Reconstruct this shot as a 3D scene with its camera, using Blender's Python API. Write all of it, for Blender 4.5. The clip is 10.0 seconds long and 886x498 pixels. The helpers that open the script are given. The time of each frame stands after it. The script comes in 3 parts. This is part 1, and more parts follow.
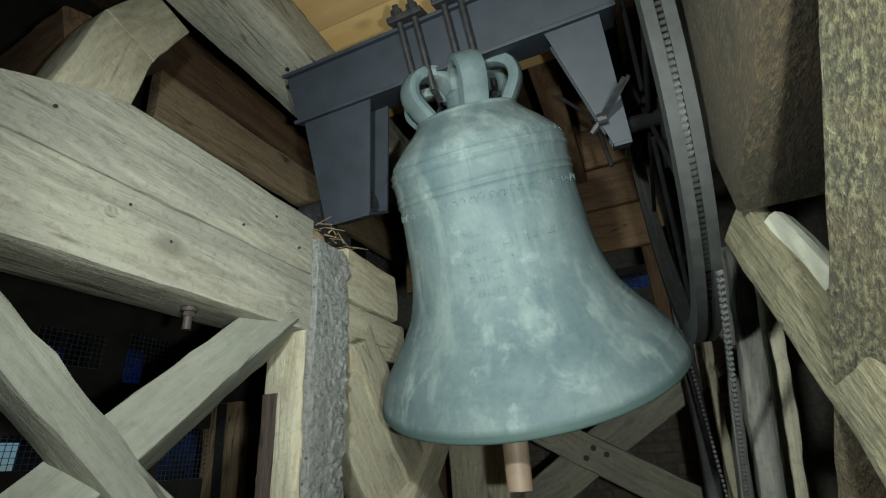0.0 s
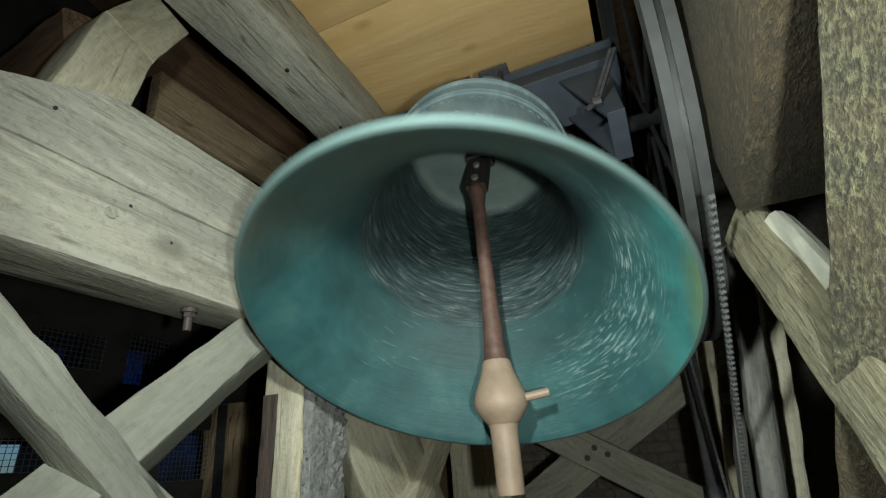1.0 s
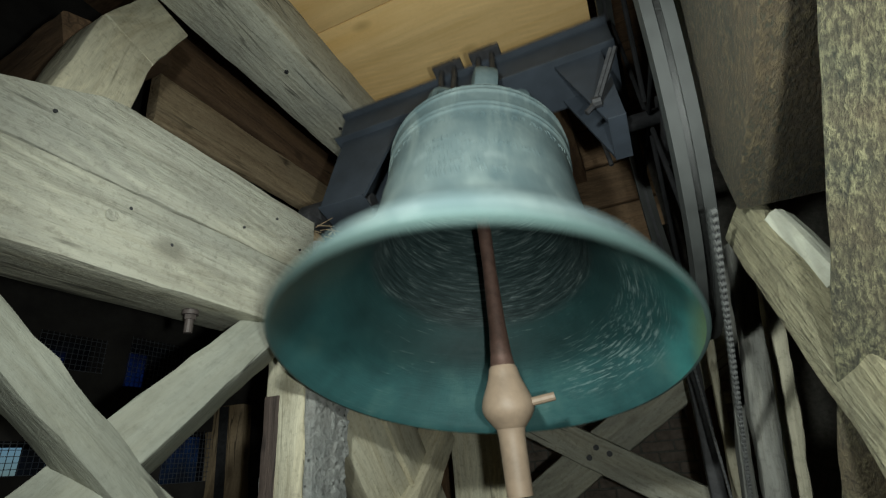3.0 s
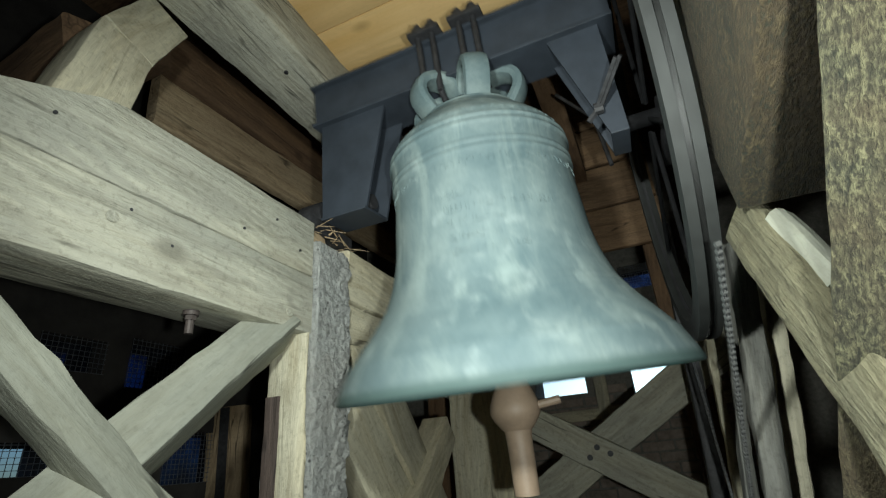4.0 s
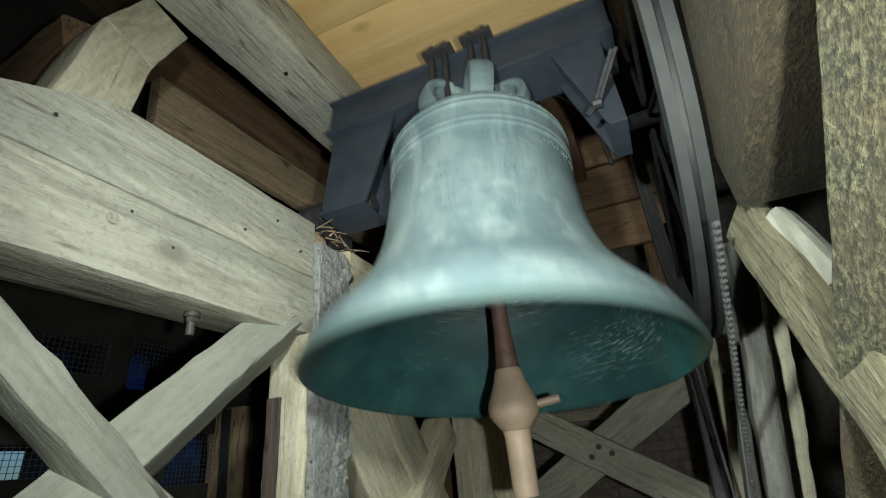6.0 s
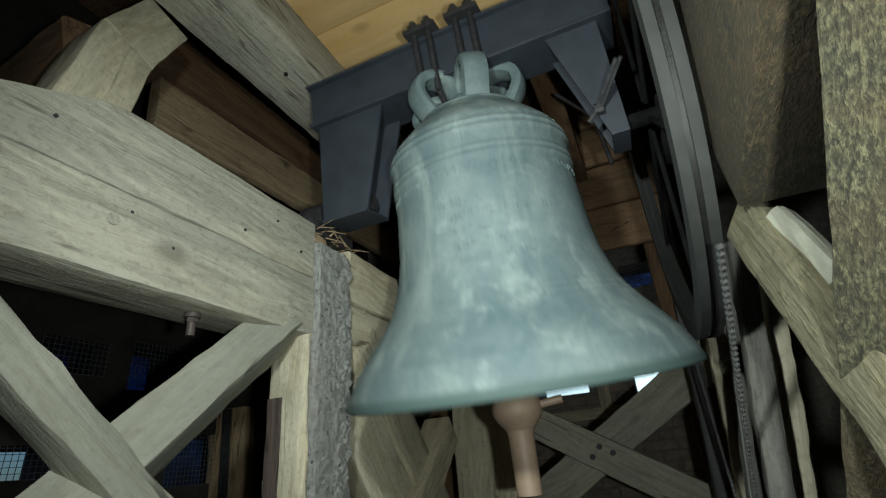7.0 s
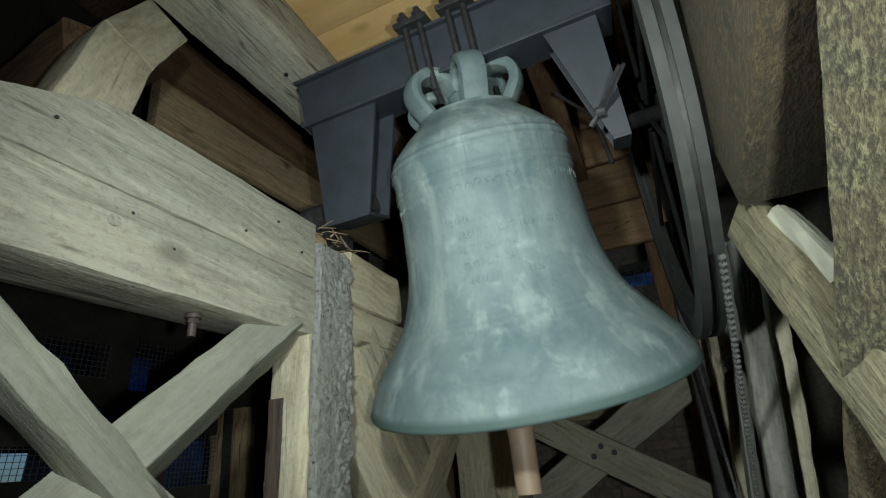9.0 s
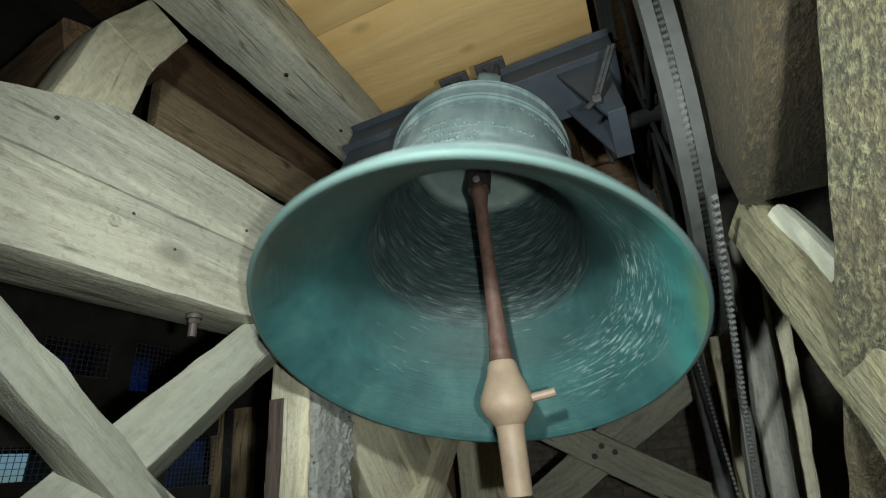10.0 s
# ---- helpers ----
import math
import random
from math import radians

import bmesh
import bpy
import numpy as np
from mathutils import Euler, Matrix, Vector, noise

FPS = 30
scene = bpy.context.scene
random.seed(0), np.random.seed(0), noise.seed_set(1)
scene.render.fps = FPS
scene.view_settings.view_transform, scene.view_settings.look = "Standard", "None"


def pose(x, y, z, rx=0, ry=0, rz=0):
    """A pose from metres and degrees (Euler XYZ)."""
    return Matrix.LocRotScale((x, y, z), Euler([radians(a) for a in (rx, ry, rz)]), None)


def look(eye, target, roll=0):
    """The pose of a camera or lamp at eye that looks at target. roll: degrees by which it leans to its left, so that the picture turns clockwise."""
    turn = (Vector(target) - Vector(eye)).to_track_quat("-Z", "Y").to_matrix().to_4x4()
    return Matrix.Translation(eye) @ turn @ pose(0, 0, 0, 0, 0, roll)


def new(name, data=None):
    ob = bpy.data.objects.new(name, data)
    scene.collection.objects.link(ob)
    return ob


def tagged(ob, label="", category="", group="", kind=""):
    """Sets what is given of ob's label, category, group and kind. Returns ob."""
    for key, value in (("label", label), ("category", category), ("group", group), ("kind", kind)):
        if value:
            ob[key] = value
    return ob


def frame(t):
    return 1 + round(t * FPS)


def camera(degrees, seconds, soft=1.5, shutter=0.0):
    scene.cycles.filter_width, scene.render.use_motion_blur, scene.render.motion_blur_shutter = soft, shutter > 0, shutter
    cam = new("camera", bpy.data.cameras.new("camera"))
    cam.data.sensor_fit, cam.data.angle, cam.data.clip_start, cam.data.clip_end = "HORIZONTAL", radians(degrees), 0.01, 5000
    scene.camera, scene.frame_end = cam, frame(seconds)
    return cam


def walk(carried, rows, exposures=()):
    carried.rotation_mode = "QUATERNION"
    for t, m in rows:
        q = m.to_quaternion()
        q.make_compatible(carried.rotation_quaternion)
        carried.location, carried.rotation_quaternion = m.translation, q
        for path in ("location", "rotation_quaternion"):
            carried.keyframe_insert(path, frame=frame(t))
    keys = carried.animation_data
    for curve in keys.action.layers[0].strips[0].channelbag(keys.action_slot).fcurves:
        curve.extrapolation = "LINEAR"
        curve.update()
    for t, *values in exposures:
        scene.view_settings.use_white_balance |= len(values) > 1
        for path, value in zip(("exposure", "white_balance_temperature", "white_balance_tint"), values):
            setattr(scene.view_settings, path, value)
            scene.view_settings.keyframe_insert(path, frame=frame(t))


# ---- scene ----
EYE = Vector((0.0, 0.0, 1.5))          # the camera stands still and only turns a little
PIVOT = Vector((-0.361, 1.284, 2.367))  # middle of the bell's axle


def aim(t):
    """Camera pose: a slow drift in turn, tilt and lean."""
    yaw = radians(21.633 + 0.02104 * t + 0.00147 * t * t)
    tilt = radians(23.943 + 0.0371 * t - 0.00205 * t * t)
    lean = -4.108 - 0.20168 * t + 0.00746 * t * t
    way = Vector((-math.sin(yaw) * math.cos(tilt), math.cos(yaw) * math.cos(tilt), math.sin(tilt)))
    return look(EYE, EYE + way, lean)


cam = camera(86.0, 10.0, soft=1.25, shutter=0.8)


def gain(t):
    """The clip's camera opens up a little, late, each time the dark mouth of the bell faces it."""
    return 0.25 * (1 + math.cos(2 * math.pi * (t - 1.55) / 2.187)) - 0.25


walk(cam, [(0.5 * k, aim(0.5 * k)) for k in range(21)], [(0.1 * k, gain(0.1 * k)) for k in range(101)])

# ---------------------------------------------------------------- light
world = bpy.data.worlds.new("world")
scene.world = world
world.use_nodes = True
wn, wl = world.node_tree.nodes, world.node_tree.links
sky = wn.new("ShaderNodeTexSky")
sky.sky_type, sky.sun_disc = "NISHITA", False
sky.sun_elevation, sky.sun_rotation = radians(12), radians(0)
tint = wn.new("ShaderNodeMix")
tint.data_type, tint.blend_type = "RGBA", "MULTIPLY"
tint.inputs[0].default_value, tint.inputs[7].default_value = 1.0, (0.28, 0.52, 1.0, 1)
wl.new(sky.outputs[0], tint.inputs[6])
wl.new(tint.outputs[2], wn["Background"].inputs[0])
wn["Background"].inputs[1].default_value = 0.08



def work_lamp(place, target, watts, size):
    """One of the two work lamps that stand by the camera."""
    data = bpy.data.lights.new("work_lamp", "AREA")
    data.shape, data.size, data.size_y = "RECTANGLE", size, size
    data.energy, data.color, data.spread = watts, (0.92, 1.0, 0.94), radians(142)
    new("work_lamp", data).matrix_world = look(place, target)


work_lamp((0.128, 0.0, 1.46), (-0.33, 1.3, 2.05), 8.0, 0.03)
work_lamp((-0.17, 0.03, 1.93), (-0.32, 1.3, 2.0), 10.6, 0.06)

# ---------------------------------------------------------------- materials


def shader(name, rough=0.8, metal=0.0):
    m = bpy.data.materials.new(name)
    m.use_nodes = True
    n, l = m.node_tree.nodes, m.node_tree.links
    b = n["Principled BSDF"]
    b.inputs["Roughness"].default_value, b.inputs["Metallic"].default_value = rough, metal
    return m, n, l, b


def coords(n, l, scale=(1, 1, 1), own=True):
    tc, mp = n.new("ShaderNodeTexCoord"), n.new("ShaderNodeMapping")
    mp.inputs["Scale"].default_value = scale
    l.new(tc.outputs["Object"], mp.inputs["Vector"])
    if own:
        info, mul = n.new("ShaderNodeObjectInfo"), n.new("ShaderNodeMath")
        mul.operation, mul.inputs[1].default_value = "MULTIPLY", 37.0
        l.new(info.outputs["Random"], mul.inputs[0])
        l.new(mul.outputs[0], mp.inputs["Location"])
    return mp.outputs[0]


def noise_tex(n, l, vec, scale, detail=5.0, rough=0.6, distort=0.0):
    t = n.new("ShaderNodeTexNoise")
    t.inputs["Scale"].default_value, t.inputs["Detail"].default_value = scale, detail
    t.inputs["Roughness"].default_value, t.inputs["Distortion"].default_value = rough, distort
    l.new(vec, t.inputs["Vector"])
    return t.outputs["Fac"]


def ramp(n, l, fac, stops):
    r = n.new("ShaderNodeValToRGB")
    e = r.color_ramp.elements
    while len(e) < len(stops):
        e.new(0.5)
    for el, (pos, col) in zip(e, stops):
        el.position, el.color = pos, (*col, 1) if len(col) == 3 else col
    l.new(fac, r.inputs[0])
    return r.outputs[0]


def mix(n, l, fac, a, b, mode="MIX"):
    m = n.new("ShaderNodeMix")
    m.data_type, m.blend_type = "RGBA", mode
    for sock, val in ((m.inputs[0], fac), (m.inputs[6], a), (m.inputs[7], b)):
        if hasattr(val, "is_linked"):
            l.new(val, sock)
        elif isinstance(val, tuple):
            sock.default_value = (*val, 1)
        else:
            sock.default_value = val
    return m.outputs[2]


def bump(n, l, b, height, strength, dist, before=None):
    k = n.new("ShaderNodeBump")
    k.inputs["Strength"].default_value, k.inputs["Distance"].default_value = strength, dist
    l.new(height, k.inputs["Height"])
    if before:
        l.new(before.outputs[0], k.inputs["Normal"])
    l.new(k.outputs[0], b.inputs["Normal"])
    return k


def wood(name, pale, dark, dirt, grain=1.0, relief=0.5, dirt_amount=0.5, rough=0.82, coarse=1.0, streak=0.11, fibre=0.7, rings=0.45, patches=0.7, speck=0.5, cracks=0.85):
    """Sawn or hewn timber; the grain runs along the mesh's own x."""
    m, n, l, b = shader(name, rough)
    v = coords(n, l)
    along = n.new("ShaderNodeMapping")
    along.inputs["Scale"].default_value = (streak, 1, 1)
    l.new(v, along.inputs["Vector"])
    g1 = noise_tex(n, l, along.outputs[0], 26 * grain, 6, 0.65, 0.6)
    g2 = noise_tex(n, l, along.outputs[0], 110 * grain, 4, 0.7)
    blot = noise_tex(n, l, v, 3.2, 5, 0.6, 0.3)
    fine = noise_tex(n, l, v, 60, 5, 0.7)
    c = ramp(n, l, g1, [(0.30, dark), (0.52, pale), (0.75, tuple(min(1, x * 1.18) for x in pale))])
    f2 = ramp(n, l, g2, [(0.30, (0.62, 0.60, 0.56)), (0.52, (1, 1, 1))])
    c = mix(n, l, fibre, c, f2, "MULTIPLY")
    # growth rings cut at a slant show as wandering pale lines in places
    ringy, wave = n.new("ShaderNodeMapping"), n.new("ShaderNodeTexWave")
    ringy.inputs["Scale"].default_value = (0.22, 1, 1)
    l.new(v, ringy.inputs["Vector"])
    l.new(ringy.outputs[0], wave.inputs["Vector"])
    wave.bands_direction = "DIAGONAL"
    for key, val in (("Scale", 22.0), ("Distortion", 9.0), ("Detail", 3.0), ("Detail Scale", 0.35)):
        wave.inputs[key].default_value = val
    where = ramp(n, l, noise_tex(n, l, v, 4.0, 3), [(0.48, (0, 0, 0)), (0.62, (rings,) * 3)])
    lines = ramp(n, l, wave.outputs["Fac"], [(0.25, (0.80, 0.79, 0.76)), (0.6, (1, 1, 1)), (0.9, (1.3, 1.29, 1.24))])
    c = mix(n, l, where, c, mix(n, l, 1.0, c, lines, "MULTIPLY"))
    # warm and cool weathering in broad patches
    c = mix(n, l, patches, c, ramp(n, l, noise_tex(n, l, along.outputs[0], 5.0, 4, 0.6, 0.8), [(0.35, (0.80, 0.82, 0.84)), (0.5, (1, 1, 1)), (0.66, (1.10, 1.05, 0.96))]), "MULTIPLY")
    fd = ramp(n, l, blot, [(0.40, (0, 0, 0)), (0.72, (dirt_amount,) * 3)])
    c = mix(n, l, fd, c, dirt)
    fs = ramp(n, l, fine, [(0.34, (0.55, 0.54, 0.52)), (0.48, (1, 1, 1)), (0.66, (1.0, 1.0, 1.0)), (0.74, (1.25, 1.25, 1.22))])
    c = mix(n, l, speck, c, fs, "MULTIPLY")
    # shakes and drying cracks along the grain, and a few knots
    thin = n.new("ShaderNodeMapping")
    thin.inputs["Scale"].default_value = (0.09, 1, 1)
    l.new(v, thin.inputs["Vector"])
    crack = noise_tex(n, l, thin.outputs[0], 9, 3, 0.5, 0.25)
    fc = ramp(n, l, crack, [(0.485, (0, 0, 0)), (0.496, (cracks,) * 3), (0.504, (cracks,) * 3), (0.515, (0, 0, 0))])
    fc = mix(n, l, 1.0, fc, ramp(n, l, noise_tex(n, l, v, 2.5, 2), [(0.5, (0, 0, 0)), (0.6, (1, 1, 1))]), "MULTIPLY")
    c = mix(n, l, fc, c, tuple(x * 0.22 for x in dark))
    spot = n.new("ShaderNodeTexVoronoi")
    spot.inputs["Scale"].default_value = 4.0
    flat = n.new("ShaderNodeMapping")
    flat.inputs["Scale"].default_value = (0.55, 1, 1)
    l.new(v, flat.inputs["Vector"])
    l.new(flat.outputs[0], spot.inputs["Vector"])
    c = mix(n, l, ramp(n, l, spot.outputs["Distance"], [(0.05, (0.75,) * 3), (0.13, (0, 0, 0))]), c, tuple(x * 0.6 for x in dark))
    l.new(c, b.inputs["Base Color"])
    k = bump(n, l, b, g2, relief, 0.004)
    k = bump(n, l, b, g1, relief, 0.012, k)
    bump(n, l, b, noise_tex(n, l, v, 90 * coarse, 4, 0.7), relief * 0.7, 0.004 * coarse, k)
    return m


OAK = wood("aged_pale_oak", (0.425, 0.415, 0.34), (0.30, 0.285, 0.225), (0.25, 0.25, 0.22), relief=0.75, fibre=0.4)
# greenish grey, also toned down to offset strong lamp light on the near braces
OAK_GREEN = wood("greenish_dimmed_oak", (0.32, 0.325, 0.27), (0.25, 0.25, 0.20), (0.19, 0.195, 0.16), relief=0.45, fibre=0.25, streak=0.14, speck=0.25)
OAK_WARM = wood("fresh_split_oak", (0.60, 0.56, 0.42), (0.42, 0.37, 0.25), (0.30, 0.27, 0.20), relief=0.5, fibre=0.3)
OAK_ROUGH = wood("rough_sawn_oak", (0.29, 0.265, 0.17), (0.16, 0.14, 0.08), (0.16, 0.145, 0.10), grain=1.6, relief=1.0, coarse=1.0, streak=0.10, fibre=0.95, rings=0.2, speck=0.7)

OAK_OLIVE = wood("olive_rough_oak", (0.175, 0.165, 0.105), (0.085, 0.078, 0.045), (0.10, 0.092, 0.06), grain=1.4, relief=1.0, streak=0.09, fibre=0.95, rings=0.2, speck=0.8)


def sawn(name, pale, dark, pit):
    """Very coarse saw-torn oak: short fibres and black pits."""
    m, n, l, b = shader(name, 0.9)
    v = coords(n, l)
    st = n.new("ShaderNodeMapping")
    st.inputs["Scale"].default_value = (0.5, 1, 1)
    l.new(v, st.inputs["Vector"])
    f1 = noise_tex(n, l, st.outputs[0], 210, 4, 0.7, 0.2)
    f2 = noise_tex(n, l, st.outputs[0], 75, 4, 0.65, 0.4)
    big = noise_tex(n, l, v, 5, 4, 0.6)
    c = ramp(n, l, f1, [(0.38, pit), (0.47, dark), (0.57, pale), (0.70, tuple(min(1, x * 1.35) for x in pale))])
    c = mix(n, l, ramp(n, l, f2, [(0.35, (0.75,) * 3), (0.6, (0.0,) * 3)]), c, dark)
    c = mix(n, l, ramp(n, l, big, [(0.45, (0,) * 3), (0.68, (0.55,) * 3)]), c, (0.075, 0.05, 0.024))
    l.new(c, b.inputs["Base Color"])
    k = bump(n, l, b, f2, 0.6, 0.010)
    bump(n, l, b, f1, 1.0, 0.006, k)
    return m


SAWN = sawn("saw_torn_oak", (0.105, 0.101, 0.055), (0.035, 0.033, 0.018), (0.008, 0.011, 0.006))
SAWN_DARK = sawn("dark_saw_torn_oak", (0.070, 0.055, 0.027), (0.026, 0.019, 0.009), (0.008, 0.02, 0.012))
BROWN = wood("brown_old_board", (0.20, 0.12, 0.065), (0.10, 0.055, 0.03), (0.10, 0.06, 0.04))
GREYWOOD = wood("grey_weathered_timber", (0.15, 0.15, 0.135), (0.078, 0.078, 0.072), (0.072, 0.072, 0.066), relief=0.8)
PINE = wood("new_pine_board", (0.76, 0.53, 0.25), (0.68, 0.44, 0.17), (0.62, 0.40, 0.17), grain=0.35, relief=0.08, dirt_amount=0.4, rough=0.5, streak=0.05, fibre=0.12, rings=0.15, patches=0.3, speck=0.1, cracks=0.0)
TAN = wood("tan_old_board", (0.46, 0.35, 0.22), (0.30, 0.21, 0.125), (0.26, 0.18, 0.11))
MIDBROWN = wood("mid_brown_board", (0.33, 0.21, 0.12), (0.19, 0.115, 0.065), (0.15, 0.095, 0.055))
BARK = wood("dark_bark", (0.09, 0.065, 0.055), (0.04, 0.03, 0.026), (0.05, 0.04, 0.035))


def crusty(name):
    m, n, l, b = shader(name, 0.95)
    v = coords(n, l)
    a = noise_tex(n, l, v, 34, 6, 0.75)
    d = noise_tex(n, l, v, 5, 4, 0.6)
    c = ramp(n, l, a, [(0.3, (0.20, 0.205, 0.195)), (0.5, (0.36, 0.37, 0.355)), (0.7, (0.48, 0.49, 0.47))])
    c = mix(n, l, ramp(n, l, d, [(0.4, (0, 0, 0)), (0.7, (0.6, 0.6, 0.6))]), c, (0.31, 0.30, 0.27))
    vor = n.new("ShaderNodeTexVoronoi")
    vor.inputs["Scale"].default_value = 46.0
    l.new(v, vor.inputs["Vector"])
    patch = ramp(n, l, noise_tex(n, l, v, 9, 3), [(0.46, (0, 0, 0)), (0.58, (1, 1, 1))])
    hole = mix(n, l, 1.0, ramp(n, l, vor.outputs["Distance"], [(0.10, (1, 1, 1)), (0.28, (0, 0, 0))]), patch, "MULTIPLY")
    c = mix(n, l, hole, c, (0.05, 0.05, 0.048))
    l.new(c, b.inputs["Base Color"])
    k = bump(n, l, b, vor.outputs["Distance"], 0.6, 0.012)
    bump(n, l, b, a, 1.0, 0.02, k)
    return m


CRUST = crusty("grey_mortar_crust")


def patina_out():
    m, n, l, b = shader("pale_bronze_patina", 0.6, 0.0)
    v = coords(n, l, own=False)
    big = noise_tex(n, l, v, 4.5, 5, 0.6, 0.4)
    st = n.new("ShaderNodeMapping")
    st.inputs["Scale"].default_value = (5, 5, 1.0)
    l.new(v, st.inputs["Vector"])
    streak = noise_tex(n, l, st.outputs[0], 2.2, 5, 0.6, 0.5)
    fine = noise_tex(n, l, v, 70, 4, 0.7)
    c = ramp(n, l, big, [(0.3, (0.090, 0.138, 0.150)), (0.5, (0.134, 0.186, 0.194)), (0.7, (0.19, 0.244, 0.242))])
    c = mix(n, l, ramp(n, l, streak, [(0.50, (0, 0, 0)), (0.72, (0.5,) * 3)]), c, (0.28, 0.345, 0.325))
    cloud = noise_tex(n, l, v, 9, 6, 0.7, 0.6)
    c = mix(n, l, ramp(n, l, cloud, [(0.58, (0, 0, 0)), (0.76, (0.45,) * 3)]), c, (0.36, 0.42, 0.40))
    spots = noise_tex(n, l, v, 11, 5, 0.6)
    c = mix(n, l, ramp(n, l, spots, [(0.60, (0, 0, 0)), (0.85, (0.5,) * 3)]), c, (0.50, 0.58, 0.57))
    c = mix(n, l, 0.5, c, ramp(n, l, fine, [(0.3, (0.75, 0.78, 0.78)), (0.55, (1, 1, 1))]), "MULTIPLY")
    # rain-washed pale runs down the waist
    run = n.new("ShaderNodeMapping")
    run.inputs["Scale"].default_value = (1, 1, 0.12)
    l.new(v, run.inputs["Vector"])
    runs = ramp(n, l, noise_tex(n, l, run.outputs[0], 13, 4, 0.6, 0.2), [(0.54, (0, 0, 0)), (0.68, (0.5,) * 3)])
    c = mix(n, l, mix(n, l, 1.0, runs, ramp(n, l, noise_tex(n, l, v, 3.4, 3), [(0.42, (0, 0, 0)), (0.6, (1, 1, 1))]), "MULTIPLY"), c, (0.36, 0.44, 0.42))
    # the lip's edge is worn darker
    sep, edge = n.new("ShaderNodeSeparateXYZ"), n.new("ShaderNodeMapRange")
    l.new(v, sep.inputs[0])
    l.new(sep.outputs[2], edge.inputs[0])
    edge.inputs[1].default_value, edge.inputs[2].default_value = -0.655, -0.672
    c = mix(n, l, edge.outputs[0], c, (0.065, 0.105, 0.10))
    l.new(c, b.inputs["Base Color"])
    l.new(ramp(n, l, streak, [(0.35, (0.62,) * 3), (0.65, (0.80,) * 3)]), b.inputs["Roughness"])
    b.inputs["Specular IOR Level"].default_value = 0.3
    k = bump(n, l, b, big, 0.25, 0.01)
    bump(n, l, b, fine, 0.25, 0.002, k)
    return m


def patina_in():
    m, n, l, b = shader("teal_bronze_patina", 0.6, 0.0)
    tc = n.new("ShaderNodeTexCoord")
    sep = n.new("ShaderNodeSeparateXYZ")
    l.new(tc.outputs["Object"], sep.inputs[0])
    # rings of the mould show as pale scratches round the waist
    at, ax = n.new("ShaderNodeMath"), n.new("ShaderNodeCombineXYZ")
    at.operation = "ARCTAN2"
    l.new(sep.outputs[0], at.inputs[0])
    l.new(sep.outputs[1], at.inputs[1])
    l.new(at.outputs[0], ax.inputs[0])
    zz = n.new("ShaderNodeMath")
    zz.operation, zz.inputs[1].default_value = "MULTIPLY", 34.0
    l.new(sep.outputs[2], zz.inputs[0])
    l.new(zz.outputs[0], ax.inputs[1])
    rings = noise_tex(n, l, ax.outputs[0], 2.8, 8, 0.76, 0.55)
    blot = noise_tex(n, l, tc.outputs["Object"], 6, 5, 0.65, 0.3)
    fine = noise_tex(n, l, tc.outputs["Object"], 55, 4, 0.7)
    zone = n.new("ShaderNodeMapRange")
    zone.inputs[1].default_value, zone.inputs[2].default_value = -0.44, -0.40
    l.new(sep.outputs[2], zone.inputs[0])
    band = n.new("ShaderNodeMapRange")
    band.inputs[1].default_value, band.inputs[2].default_value = -0.57, -0.50
    l.new(sep.outputs[2], band.inputs[0])
    top = n.new("ShaderNodeMapRange")
    top.inputs[1].default_value, top.inputs[2].default_value = 0.06, 0.09
    l.new(sep.outputs[2], top.inputs[0])
    lip = ramp(n, l, blot, [(0.3, (0.016, 0.062, 0.064)), (0.52, (0.026, 0.098, 0.10)), (0.75, (0.06, 0.145, 0.135))])
    deep = ramp(n, l, blot, [(0.3, (0.012, 0.045, 0.046)), (0.7, (0.026, 0.08, 0.08))])
    waist = ramp(n, l, rings, [(0.40, (0.010, 0.024, 0.025)), (0.54, (0.04, 0.066, 0.066)), (0.70, (0.20, 0.235, 0.23))])
    disc = ramp(n, l, blot, [(0.3, (0.095, 0.13, 0.12)), (0.7, (0.165, 0.21, 0.19))])
    c = mix(n, l, band.outputs[0], lip, deep)
    c = mix(n, l, zone.outputs[0], c, waist)
    c = mix(n, l, top.outputs[0], c, disc)
    dash = ramp(n, l, rings, [(0.60, (0,) * 3), (0.68, (0.7,) * 3)])
    c = mix(n, l, mix(n, l, 1.0, dash, ramp(n, l, noise_tex(n, l, tc.outputs["Object"], 3.0, 3), [(0.5, (0,) * 3), (0.62, (1,) * 3)]), "MULTIPLY"), c, (0.34, 0.44, 0.42))
    # pale scoured flecks along one side above the lip
    low, high, side = n.new("ShaderNodeMapRange"), n.new("ShaderNodeMapRange"), n.new("ShaderNodeMapRange")
    low.inputs[1].default_value, low.inputs[2].default_value = -0.655, -0.60
    high.inputs[1].default_value, high.inputs[2].default_value = -0.50, -0.54
    side.inputs[1].default_value, side.inputs[2].default_value = 0.08, 0.26
    l.new(sep.outputs[2], low.inputs[0])
    l.new(sep.outputs[2], high.inputs[0])
    l.new(sep.outputs[0], side.inputs[0])
    area = mix(n, l, 1.0, low.outputs[0], high.outputs[0], "MULTIPLY")
    area = mix(n, l, 1.0, area, side.outputs[0], "MULTIPLY")
    fleck = ramp(n, l, noise_tex(n, l, ax.outputs[0], 7.0, 5, 0.65, 0.5), [(0.53, (0,) * 3), (0.64, (0.65,) * 3)])
    c = mix(n, l, mix(n, l, 1.0, area, fleck, "MULTIPLY"), c, (0.36, 0.47, 0.45))
